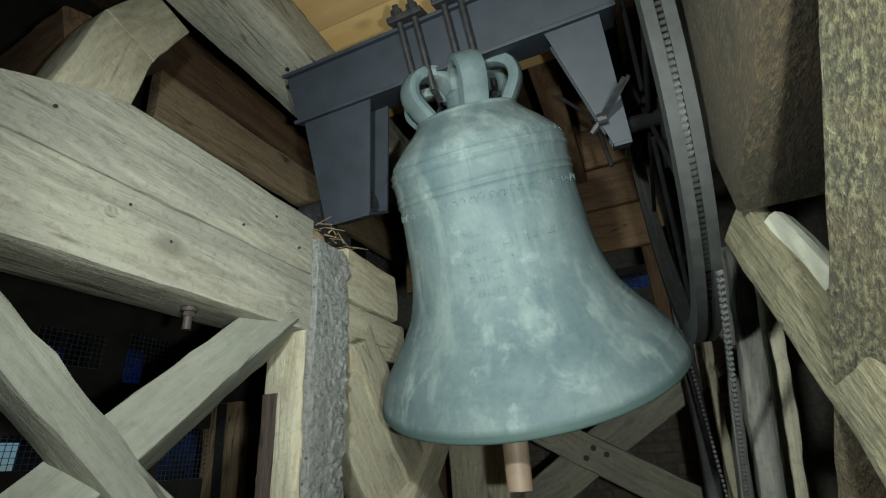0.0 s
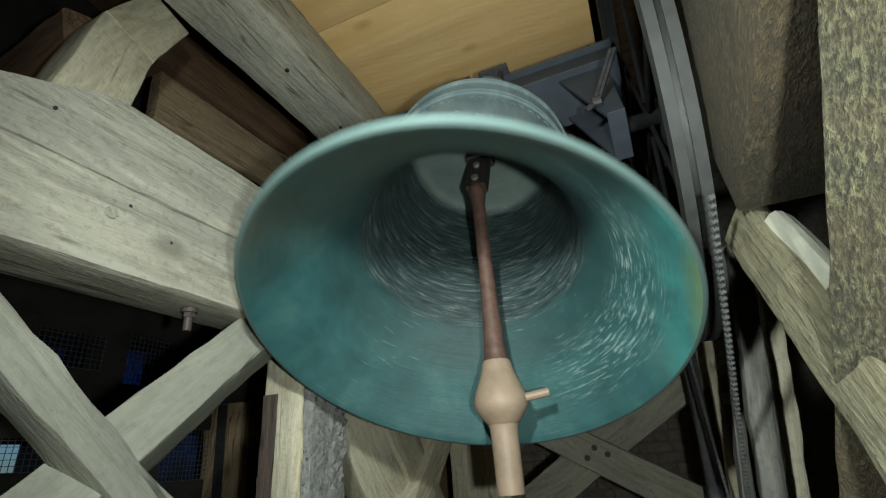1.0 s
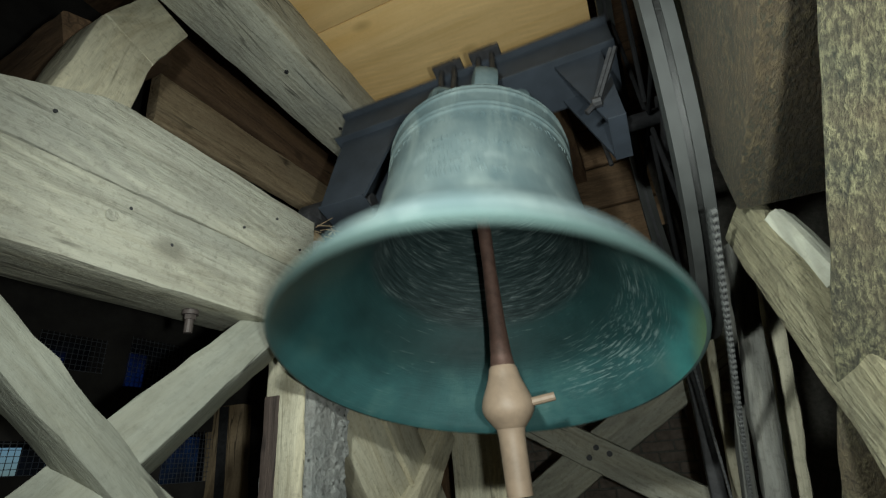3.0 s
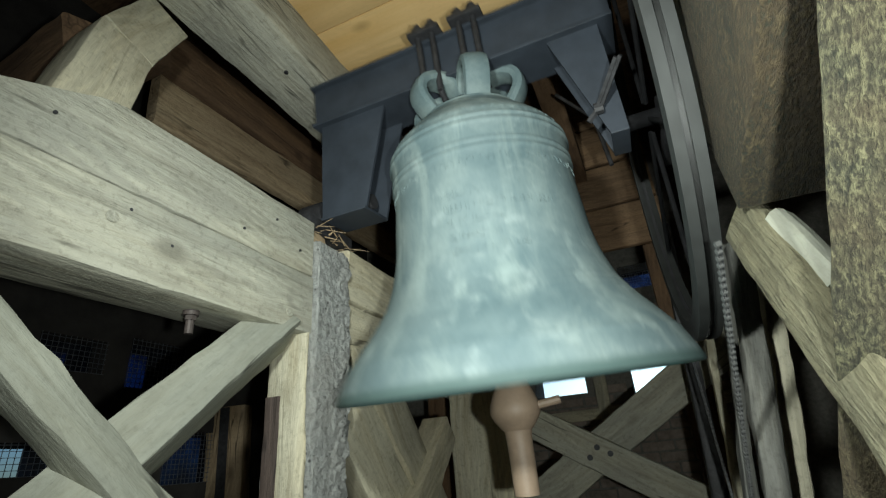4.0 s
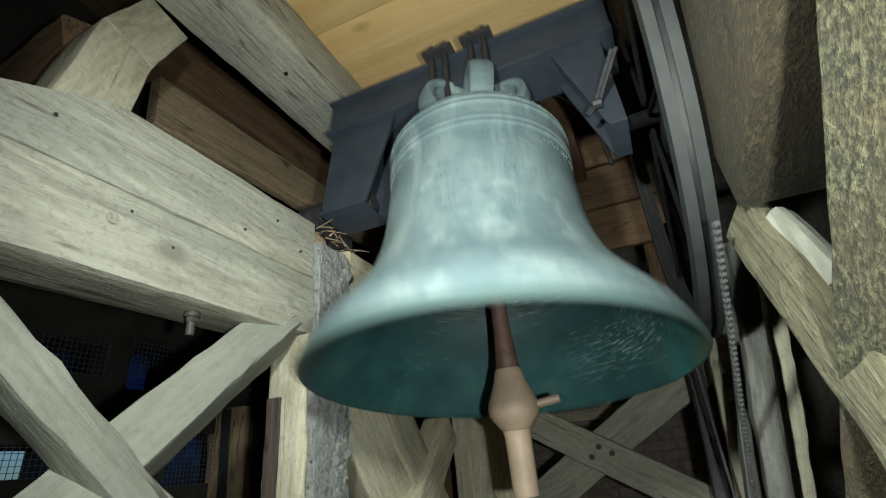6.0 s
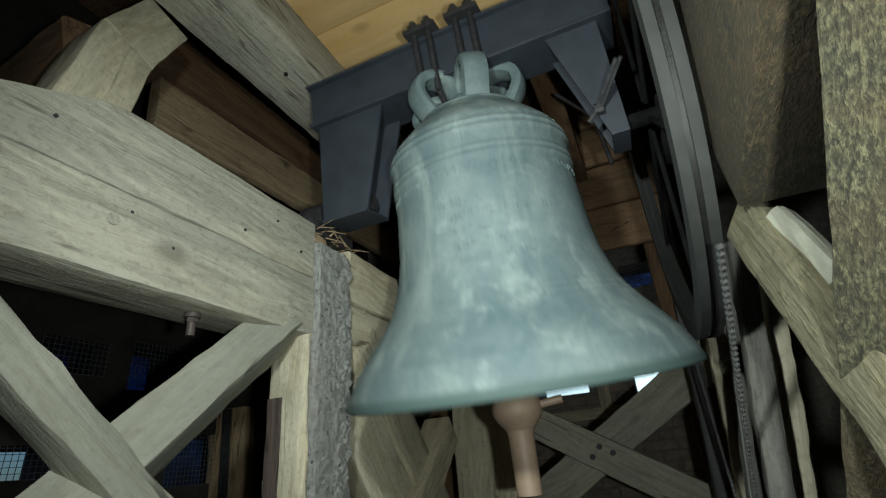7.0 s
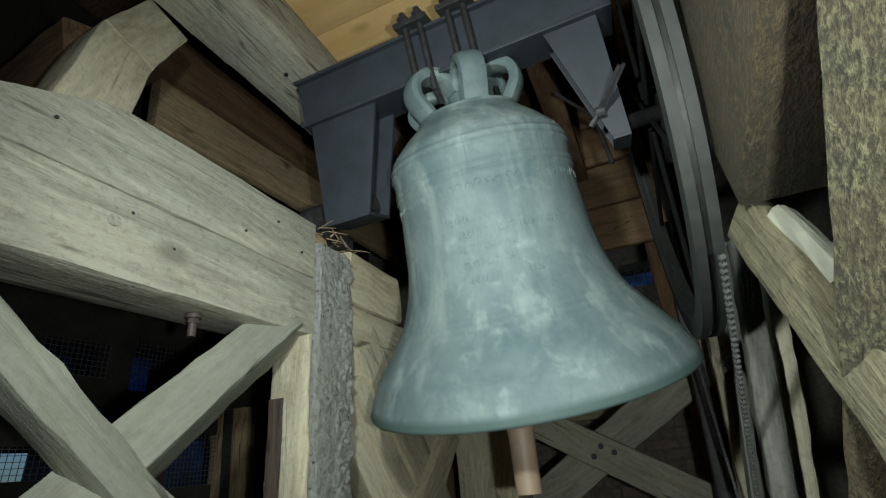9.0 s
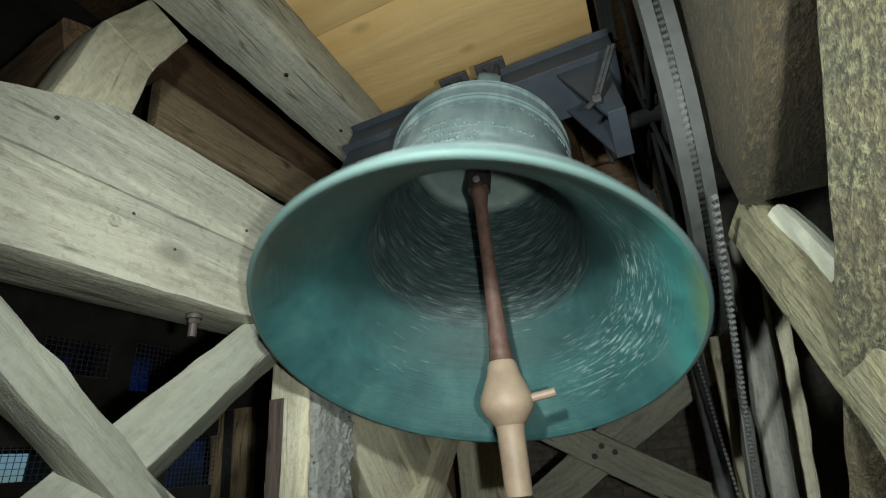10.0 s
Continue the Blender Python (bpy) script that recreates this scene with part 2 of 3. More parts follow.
    # fresh blue-green and yellow corrosion on one side of the mouth
    wet, rim, span = n.new("ShaderNodeMapRange"), n.new("ShaderNodeMapRange"), n.new("ShaderNodeMapRange")
    wet.inputs[1].default_value, wet.inputs[2].default_value = 0.395, 0.44
    rim.inputs[1].default_value, rim.inputs[2].default_value = 0.455, 0.482
    span.inputs[1].default_value, span.inputs[2].default_value = -0.20, -0.05
    l.new(sep.outputs[0], wet.inputs[0])
    l.new(sep.outputs[0], rim.inputs[0])
    l.new(sep.outputs[1], span.inputs[0])
    patchy = ramp(n, l, blot, [(0.38, (0.25,) * 3), (0.6, (0.9,) * 3)])
    c = mix(n, l, mix(n, l, 1.0, wet.outputs[0], patchy, "MULTIPLY"), c, (0.04, 0.20, 0.19))
    c = mix(n, l, mix(n, l, 1.0, rim.outputs[0], mix(n, l, 1.0, span.outputs[0], (0.6, 0.6, 0.6), "MULTIPLY"), "MULTIPLY"), c, (0.13, 0.17, 0.05))
    # grey-brown tone on the near side stands in for the dim light there
    lip_shade = n.new("ShaderNodeMapRange")
    lip_shade.inputs[1].default_value, lip_shade.inputs[2].default_value = -0.18, -0.34
    l.new(sep.outputs[1], lip_shade.inputs[0])
    grey = mix(n, l, 1.0, lip_shade.outputs[0], ramp(n, l, blot, [(0.3, (0.45,) * 3), (0.6, (0.95,) * 3)]), "MULTIPLY")
    c = mix(n, l, grey, c, ramp(n, l, fine, [(0.3, (0.034, 0.054, 0.044)), (0.7, (0.070, 0.086, 0.066))]))
    l.new(c, b.inputs["Base Color"])
    k = bump(n, l, b, rings, 0.4, 0.006)
    bump(n, l, b, fine, 0.3, 0.002, k)
    return m


PATINA, PATINA_IN = patina_out(), patina_in()


def plain(name, col, rough, metal=0.0, var=0.35, scale=18, relief=0.2):
    m, n, l, b = shader(name, rough, metal)
    v = coords(n, l)
    a = noise_tex(n, l, v, scale, 6, 0.65)
    lo = tuple(x * (1 - var) for x in col)
    hi = tuple(min(1, x * (1 + var)) for x in col)
    l.new(ramp(n, l, a, [(0.3, lo), (0.5, col), (0.72, hi)]), b.inputs["Base Color"])
    bump(n, l, b, a, relief, 0.004)
    return m


STEEL = plain("blue_grey_painted_steel", (0.034, 0.043, 0.057), 0.6, 0.0, 0.25, 9, 0.15)
IRON = plain("dark_wrought_iron", (0.035, 0.035, 0.038), 0.55, 0.15, 0.5, 40, 0.4)
RUST = plain("rusty_clapper_shaft", (0.10, 0.055, 0.042), 0.65, 0.2, 0.4, 30, 0.4)
OLDBOLT = plain("brown_old_bolt", (0.075, 0.06, 0.055), 0.6, 0.2, 0.4, 40, 0.3)
BALL = plain("tan_painted_clapper_ball", (0.28, 0.205, 0.145), 0.55, 0.0, 0.2, 14, 0.2)
LEATHER = plain("black_hanger_strap", (0.025, 0.02, 0.018), 0.6, 0.0, 0.3, 40, 0.3)
BOLT = plain("bright_bolt_head", (0.45, 0.43, 0.40), 0.4, 0.7, 0.2, 30, 0.1)
ZINC = plain("grey_wheel_rim", (0.02, 0.022, 0.021), 0.7, 0.0, 0.45, 22, 0.25)
BRIGHT = plain("bright_worn_chain", (0.46, 0.465, 0.47), 0.3, 0.6, 0.3, 60, 0.1)
CHAIN = plain("oiled_steel_chain", (0.045, 0.046, 0.045), 0.5, 0.8, 0.3, 50, 0.2)
GREYCHAIN = plain("dull_grey_chain", (0.12, 0.123, 0.12), 0.5, 0.4, 0.3, 50, 0.2)
# near-black iron with the shade between bell and wheel put into its colour
SHADED_IRON = plain("shaded_iron", (0.012, 0.012, 0.013), 0.9, 0.0, 0.4, 30, 0.3)
SHADED_IRON.node_tree.nodes["Principled BSDF"].inputs["Specular IOR Level"].default_value = 0.08
BRICK = plain("dusty_brown_brick", (0.30, 0.245, 0.205), 0.9, 0.0, 0.4, 12, 0.6)
MORTAR = plain("dark_mortar", (0.22, 0.21, 0.185), 0.95, 0.0, 0.3, 30, 0.6)
DARKWALL = plain("dark_wall", (0.045, 0.041, 0.038), 0.95, 0.0, 0.4, 6, 0.5)
FLOOR = wood("dusty_floor_boards", (0.16, 0.13, 0.09), (0.09, 0.07, 0.05), (0.10, 0.09, 0.07))
MESHWIRE = plain("galvanised_wire", (0.25, 0.27, 0.30), 0.5, 0.6, 0.2, 30, 0.1)
# ---------------------------------------------------------------- building helpers


def mesh(name, bm, mat, smooth=False):
    me = bpy.data.meshes.new(name)
    bm.normal_update()
    bm.to_mesh(me)
    bm.free()
    for m in (mat if isinstance(mat, (list, tuple)) else [mat]):
        me.materials.append(m)
    if smooth:
        for p in me.polygons:
            p.use_smooth = True
        me.set_sharp_from_angle(angle=radians(28))
    return me


def part(name, bm, mat, parent, label="", m=None, smooth=False):
    ob = new(name, mesh(name, bm, mat, smooth))
    ob.parent = parent
    if m is not None:
        ob.matrix_basis = m
    if label:
        ob["label"] = label
    return ob


def thing(name, bm, mat, m, label, category, group="", kind="", smooth=False):
    ob = new(name, mesh(name, bm, mat, smooth))
    ob.matrix_basis = m
    return tagged(ob, label, category, group, kind)


def box(bm, x0, x1, y0, y1, z0, z1, bevel=0.0):
    r = bmesh.ops.create_cube(bm, size=1.0)
    bmesh.ops.transform(bm, verts=r["verts"], matrix=Matrix.Translation(((x0 + x1) / 2, (y0 + y1) / 2, (z0 + z1) / 2)) @ Matrix.Diagonal((x1 - x0, y1 - y0, z1 - z0, 1)))
    if bevel:
        es = {e for v in r["verts"] for e in v.link_edges}
        bmesh.ops.bevel(bm, geom=list(es), offset=bevel, segments=2, affect="EDGES", profile=0.6)
    return bm


def rod(bm, a, b, r, sides=12, r2=None):
    a, b = Vector(a), Vector(b)
    d = b - a
    m = Matrix.Translation((a + b) / 2) @ d.to_track_quat("Z", "Y").to_matrix().to_4x4()
    bmesh.ops.create_cone(bm, cap_ends=True, segments=sides, radius1=r, radius2=r if r2 is None else r2, depth=d.length, matrix=m)
    return bm


def lathe(bm, prof, sides=96, close=False):
    """Turns (radius, height) rows round z."""
    rings = []
    for r, z in prof:
        rings.append([bm.verts.new((r * math.cos(2 * math.pi * k / sides), r * math.sin(2 * math.pi * k / sides), z)) for k in range(sides)])
    for a, b in zip(rings, rings[1:]):
        for k in range(sides):
            bm.faces.new((a[k], b[k], b[(k + 1) % sides], a[(k + 1) % sides]))
    return rings


def hewn(length, width, thick, seed, jit=0.004, wane=0.012, step=0.05, ends=0.0, crest=None):
    """A hewn timber along x: front face at z = 0, depth towards -z, width along y, with uneven rounded edges."""
    bm = bmesh.new()
    w, c = width / 2, wane
    prof = []
    for sx, sz in ((1, 0), (1, -1), (-1, -1), (-1, 0)):
        y, z = sx * w, sz * thick
        iy, iz = -sx, (1 if sz else -1)
        pts = [(y + iy * c, z), (y + iy * 0.3 * c, z + iz * 0.3 * c), (y, z + iz * c)]
        if (sx, sz) in ((1, -1), (-1, 0)):
            pts = pts[::-1]
        prof += pts
    # points between the corners let the four faces wave a little
    flat = prof
    full = []
    for k in range(0, 12, 3):
        full += flat[k:k + 3]
        a, b = flat[k + 2], flat[(k + 3) % 12]
        full += [((a[0] * (1 - f) + b[0] * f), (a[1] * (1 - f) + b[1] * f)) for f in (0.33, 0.66)]
    n = max(2, int(length / step))
    rings = []
    off = Vector((seed * 7.13, seed * 3.7, seed * 1.9))
    for i in range(n + 1):
        x = length * i / n
        ring = []
        for k, (y, z) in enumerate(full):
            p = Vector((x, y, z))
            edge = 1.0 if k % 5 < 3 else 0.35
            d1 = noise.noise_vector(p * 2.3 + off) * jit * 1.6
            d2 = noise.noise_vector(p * 17 + off) * jit * edge
            sh = 1 - 0.5 * max(0.0, noise.noise(p * 1.2 + off)) * edge * jit * 4
            e = ends * noise.noise(Vector((y * 9, z * 9, i)) + off) if i in (0, n) else 0
            yy = min(y, crest(x)) if crest else y
            ring.append(bm.verts.new((x + e, yy * sh + d1.y + d2.y, z + d1.z + d2.z)))
        rings.append(ring)
    m = len(full)
    for a, b in zip(rings, rings[1:]):
        for k in range(m):
            bm.faces.new((a[k], a[(k + 1) % m], b[(k + 1) % m], b[k]))
    bm.faces.new(rings[0][::-1])
    bm.faces.new(rings[-1])
    bmesh.ops.recalc_face_normals(bm, faces=bm.faces)
    return bm


def along(a, b, normal):
    """Pose of a timber from a to b (relative to the eye's height) whose front face looks along normal."""
    a, b, nz = (Vector(v) for v in (a, b, normal))
    x = (b - a).normalized()
    nz = (nz - x * nz.dot(x)).normalized()
    y = nz.cross(x)
    m = Matrix((x, y, nz)).transposed().to_4x4()
    m.translation = a + Vector((0, 0, EYE.z))
    return m


SEED = [0]


def timber(name, a, b, width, thick, normal, mat, label, category="timber", group="", jit=0.004, wane=0.012, ends=0.0, step=0.05, crest=None):
    SEED[0] += 1
    ln = (Vector(b) - Vector(a)).length
    return thing(name, hewn(ln, width, thick, SEED[0], jit, wane, step, ends, crest), mat, along(a, b, normal), label, category, group, smooth=True)


LEFT, RIGHT, BACK = (1, 0, 0), (-1, 0, 0), (0, -1, 0)
XL = -0.92      # inner face of the frame on the far side of the bell
# ---------------------------------------------------------------- the tower room


def wall_with_holes(name, axis, at, thick, u0, u1, holes, mat, label):
    """A wall plane with openings cut through: strips between the holes, in one mesh. u runs along the wall, z up."""
    bm = bmesh.new()
    us = sorted({u0, u1, *(h[0] for h in holes), *(h[1] for h in holes)})
    zs = sorted({0.0, 4.2, *(h[2] for h in holes), *(h[3] for h in holes)})
    for a, b in zip(us, us[1:]):
        for c, d in zip(zs, zs[1:]):
            mu, mz = (a + b) / 2, (c + d) / 2
            if any(h[0] < mu < h[1] and h[2] < mz < h[3] for h in holes):
                continue
            if axis == "y":
                box(bm, a, b, at, at + thick, c, d)
            else:
                box(bm, at - thick, at, a, b, c, d)
    bmesh.ops.remove_doubles(bm, verts=bm.verts, dist=0.0005)
    return thing(name, bm, mat, Matrix(), label, "wall", kind="structure")


FAR_HOLES = [(-0.94, -0.51, 1.93, 2.13), (-0.15, 0.30, 1.87, 2.15), (-0.06, 0.285, 2.73, 2.945)]
wall_far = wall_with_holes("wall_north", "y", 4.24, 0.35, -3.0, 2.2, FAR_HOLES, MORTAR, "dark brick tower wall with small openings")
LEFT_HOLES = [(1.22, 1.53, 1.58, 1.72), (1.545, 1.68, 1.55, 1.72), (1.30, 1.62, 2.05, 2.22), (1.75, 2.10, 2.00, 2.27), (2.05, 2.60, 1.50, 1.78)]
wall_left = wall_with_holes("wall_west", "x", -2.62, 0.35, -1.8, 4.24, LEFT_HOLES, DARKWALL, "dark tower wall with netted openings")
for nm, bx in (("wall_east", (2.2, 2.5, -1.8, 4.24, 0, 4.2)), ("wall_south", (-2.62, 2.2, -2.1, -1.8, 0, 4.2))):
    thing(nm, box(bmesh.new(), *bx), DARKWALL, Matrix(), "dark plain tower wall", "wall", kind="structure")
thing("floor", box(bmesh.new(), -3.0, 2.5, -2.1, 4.6, -0.2, 0), FLOOR, Matrix(), "dusty plank floor of the bell chamber", "floor", kind="structure")
thing("ceiling", box(bmesh.new(), -3.0, 2.5, -2.1, 4.6, 4.2, 4.4), BROWN, Matrix(), "dark plank ceiling of the bell chamber", "ceiling", kind="structure")

# ---------------------------------------------------------------- the timber bell frame, side seen in full
FRAME = "timbers of the bell frame"


def scarf(x):
    """The top beam's upper side falls away towards its near end."""
    y = x - 1.3
    return 0.103 if y > 0.5 else max(-0.09, 0.103 - 0.46 * (0.5 - y))


timber("frame_beam", (XL, -1.3, 0.6695), (XL, 1.157, 0.6695), 0.192, 0.17, LEFT, OAK, "pale hewn oak top beam of the bell frame, lying on a second beam", "beam", FRAME, jit=0.003, wane=0.0025, crest=scarf)
timber("frame_beam", (XL + 0.004, -1.3, 0.479), (XL + 0.004, 1.157, 0.479), 0.182, 0.175, LEFT, OAK, "pale hewn oak beam under the top beam, bolted through", "beam", FRAME, jit=0.003, wane=0.003)
crusted = timber("frame_post", (XL + 0.008, 1.252, -1.5), (XL + 0.008, 1.252, 0.70), 0.186, 0.17, LEFT, CRUST, "upright frame post crusted with grey mortar", "post", FRAME, jit=0.010, wane=0.012, step=0.015)


def crust_sheet():
    """Lumpy mortar that has dried on the post's inner face, thickest along one edge."""
    bm = bmesh.new()
    rows, cols = 190, 26
    grid = []
    for i in range(rows + 1):
        x = 1.25 + 0.955 * i / rows
        line = []
        for j in range(cols + 1):
            u = j / cols
            y = 0.088 - 0.18 * u
            p = Vector((x, y, 0))
            rag = 0.012 * noise.noise(Vector((x * 14, u * 0.3, 3)))
            side = max(0.0, min(1.0, (u - 0.42 + 0.25 * noise.noise(p * 9)) / 0.2))
            lump = max(0.0, noise.noise(p * 60) * 0.6 + noise.noise(p * 26 + Vector((5, 0, 0))) * 0.8 + 0.15)
            pit = max(0.0, noise.noise(p * 42 + Vector((0, 9, 0))) - 0.25) * 2.2
            z = 0.009 + side * (0.016 * lump - 0.016 * pit) + 0.002 * noise.noise(p * 30)
            if j in (0, cols) or i in (0, rows):
                z = -0.006
            line.append(bm.verts.new((x, y + (rag if j > cols * 0.6 else 0), z)))
        grid.append(line)
    for a, b in zip(grid, grid[1:]):
        for k in range(cols):
            bm.faces.new((a[k], a[k + 1], b[k + 1], b[k]))
    bmesh.ops.recalc_face_normals(bm, faces=bm.faces)
    return bm


part("mortar_crust", crust_sheet(), CRUST, crusted, "lumpy grey dried mortar", smooth=True)
timber("frame_beam", (XL, 1.352, 0.648), (XL, 1.74, 0.648), 0.20, 0.17, LEFT, OAK_WARM, "short upper oak beam behind the crusted post", "beam", FRAME, ends=0.04)
timber("frame_beam", (XL, 1.352, 0.455), (XL, 1.80, 0.455), 0.165, 0.17, LEFT, OAK_WARM, "short lower oak beam behind the crusted post", "beam", FRAME, ends=0.04)
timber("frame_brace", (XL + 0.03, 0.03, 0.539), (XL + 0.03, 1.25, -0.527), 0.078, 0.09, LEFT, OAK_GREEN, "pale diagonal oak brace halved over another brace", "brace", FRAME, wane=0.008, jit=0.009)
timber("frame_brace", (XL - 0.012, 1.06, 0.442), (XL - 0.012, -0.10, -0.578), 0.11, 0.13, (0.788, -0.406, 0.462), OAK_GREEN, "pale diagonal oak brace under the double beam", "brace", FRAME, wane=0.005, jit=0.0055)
timber("frame_brace", (XL, 1.41, 0.484), (XL, 2.32, -0.475), 0.17, 0.15, LEFT, OAK_WARM, "broad diagonal oak brace behind the crusted post", "brace", FRAME, wane=0.004, jit=0.005)
timber("frame_brace", (XL - 0.045, 1.40, 0.254), (XL - 0.06, 2.20, -0.59), 0.175, 0.14, (1, -0.25, -0.25), OAK_WARM, "second diagonal oak brace against the broad one", "brace", FRAME, wane=0.004, jit=0.005)
timber("frame_brace", (XL + 0.03, 2.15, 0.14), (XL + 0.03, 1.30, -0.65), 0.13, 0.12, LEFT, OAK_WARM, "diagonal oak brace crossing the broad brace", "brace", FRAME, wane=0.005, jit=0.0055)
timber("frame_post", (-0.983, 1.132, -1.5), (-0.983, 1.132, 0.39), 0.135, 0.02, (0.05, -1, 0), OAK_WARM, "pale split oak post beside the crusted post", "post", FRAME)
timber("bark_strip", (-1.024, 1.122, -1.5), (-1.024, 1.122, 0.21), 0.052, 0.012, (0.05, -1, 0), BARK, "dark brown bark strip on the split post", "strip", FRAME, wane=0.006)
timber("frame_post", (-0.85, 2.4, -1.5), (-0.85, 2.4, 0.9), 0.30, 0.25, BACK, OAK_WARM, "thick upright oak post at the far corner", "post", FRAME)
timber("cross_brace", (-1.15, 2.6, 0.452), (0.45, 2.6, -0.463), 0.155, 0.06, BACK, OAK, "flat oak cross brace with bolt heads", "brace", FRAME)
timber("cross_brace", (0.62, 2.66, 0.58), (-1.05, 2.66, -0.468), 0.185, 0.06, BACK, OAK, "flat oak cross brace behind its pair", "brace", FRAME)
# overhead
timber("upper_beam", (-1.017, -1.0, 1.38), (-1.017, 2.9, 1.38), 0.255, 0.19, (0, 0, -1), OAK, "pale hewn overhead oak beam", "beam", FRAME)
timber("strut", (-0.985, 0.452, 0.715), (-1.06, 0.544, 1.079), 0.15, 0.13, (1, 0, 0.1), OAK_WARM, "short oak strut standing on the double beam", "strut", FRAME, wane=0.006)
timber("knee_block", (-1.06, 0.546, 1.081), (-1.148, 0.685, 1.375), 0.148, 0.13, (1, -0.1, 0.0), OAK_WARM, "knotty oak block between strut and overhead beam", "block", FRAME, wane=0.005)
timber("cross_beam", (-1.30, 0.50, 1.18), (-2.6, 0.62, 1.25), 0.16, 0.14, (0.2, -1, -0.3), BROWN, "brown cross beam running to the tower wall", "beam", FRAME)
timber("cross_beam", (-1.45, 0.75, 1.55), (-2.6, 0.80, 1.60), 0.22, 0.14, (0.2, -1, -0.3), BROWN, "brown cross beam high by the tower wall", "beam", FRAME)
timber("wall_plank", (-1.6, 0.98, 1.47), (-1.6, 3.6, 1.60), 0.24, 0.06, LEFT, TAN, "tan old plank behind the frame", "plank", FRAME)
timber("wall_plank", (-1.62, 0.9, 1.77), (-1.62, 3.6, 1.85), 0.24, 0.10, LEFT, BROWN, "dark reddish brown plank behind the frame", "plank", FRAME)
# other side of the frame
timber("frame_beam", (0.19, -1.2, 0.954), (0.19, 0.85, 0.517), 0.385, 0.24, RIGHT, SAWN_DARK, "rough sawn oak beam beside the wheel", "beam", FRAME, jit=0.004, wane=0.004, step=0.03)
timber("frame_brace", (0.185, 0.875, 0.341), (0.185, 0.42, -0.208), 0.078, 0.06, (-1, -0.45, 0.1), OAK_OLIVE, "rough diagonal oak brace under the sawn beam", "brace", FRAME, jit=0.004, wane=0.004, step=0.02)
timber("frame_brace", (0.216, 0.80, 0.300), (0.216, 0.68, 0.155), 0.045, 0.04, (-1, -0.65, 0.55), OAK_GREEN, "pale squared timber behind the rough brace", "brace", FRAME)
timber("frame_brace", (0.296, 0.016, 0.653), (0.151, 1.6, -1.156), 0.208, 0.096, (-0.79, -0.46, -0.41), SAWN, "coarse saw-torn oak brace close by", "brace", FRAME, jit=0.003, wane=0.004, step=0.02)
timber("frame_post", (0.295, 1.625, 0.56), (-0.062, 1.625, -1.5), 0.030, 0.05, BACK, GREYWOOD, "slim grey upright timber with a ragged edge", "post", FRAME, jit=0.005, wane=0.005)
timber("frame_post", (0.276, 1.31, 0.45), (-0.008, 1.31, -1.5), 0.050, 0.06, BACK, GREYWOOD, "grey weathered upright timber behind the brace", "post", FRAME, jit=0.006, wane=0.006, step=0.015)
timber("frame_post", (0.354, 1.40, 0.45), (-0.008, 1.40, -1.5), 0.042, 0.06, BACK, OAK_WARM, "yellowish upright timber behind the brace", "post", FRAME, jit=0.006, wane=0.006, step=0.02)
timber("frame_post", (0.2545, 2.10, 0.45), (0.04, 2.10, -1.5), 0.030, 0.06, BACK, OAK_WARM, "slim yellowish upright timber in the far corner", "post", FRAME, wane=0.006)
timber("frame_post", (0.218, 2.30, 0.95), (0.047, 2.30, -1.5), 0.058, 0.08, BACK, IRON, "dark upright in the far corner", "post", FRAME, wane=0.006)
# new pine boards above the bell
for y0, y1 in ((0.62, 1.154), (1.159, 1.757)):
    timber("pine_board", (-1.32, (y0 + y1) / 2, 1.653), (0.109, (y0 + y1) / 2, 1.653), y1 - y0, 0.03, (0, 0, -1), PINE, "new pine board above the bell", "board", "pine boards above the bell", jit=0.0006, wane=0.002)
for x in (-1.05, -0.15):
    timber("joist", (x, -1.8, 1.683), (x, 4.24, 1.683), 0.12, 0.16, (0, 0, -1), BROWN, "brown joist carrying the pine boards", "joist", "joists above the boards", jit=0.001, wane=0.003)
for k, z in enumerate((1.30, 1.62, 1.95, 2.27)):
    timber("far_plank", (-1.5, 3.0 + 0.01 * k, z), (0.30, 3.0 + 0.012 * k, z), 0.30, 0.05, BACK, MIDBROWN, "brown old plank at the back of the chamber", "plank", "planks at the back", jit=0.003)
timber("plank_post", (-1.35, 3.06, -1.5), (-1.35, 3.06, 2.6), 0.16, 0.14, BACK, BROWN, "brown post behind the planks", "post", FRAME)
timber("plank_post", (0.22, 3.06, -1.5), (0.22, 3.06, 2.6), 0.16, 0.14, BACK, BROWN, "brown post behind the planks", "post", FRAME)

# ---------------------------------------------------------------- the bell
OUT = [(-0.19, 0.0), (-0.188, 0.10), (-0.180, 0.16), (-0.165, 0.172), (-0.145, 0.190), (-0.128, 0.209), (-0.110, 0.229), (-0.090, 0.248), (-0.066, 0.270),
       (-0.045, 0.281), (-0.020, 0.288), (0.03, 0.287), (0.08, 0.286), (0.135, 0.2875), (0.21, 0.294), (0.28, 0.300), (0.34, 0.311), (0.40, 0.329), (0.45, 0.350),
       (0.50, 0.384), (0.55, 0.424), (0.60, 0.461), (0.64, 0.482), (0.665, 0.493), (0.682, 0.499), (0.689, 0.496), (0.690, 0.488)]
INN = [(0.682, 0.478), (0.64, 0.448), (0.60, 0.418), (0.55, 0.376), (0.50, 0.338), (0.45, 0.308), (0.40, 0.287), (0.34, 0.272), (0.28, 0.262), (0.20, 0.256), (0.12, 0.252), (0.04, 0.250),
       (-0.03, 0.246), (-0.06, 0.24), (-0.085, 0.225), (-0.098, 0.19), (-0.102, 0.08), (-0.102, 0.0)]


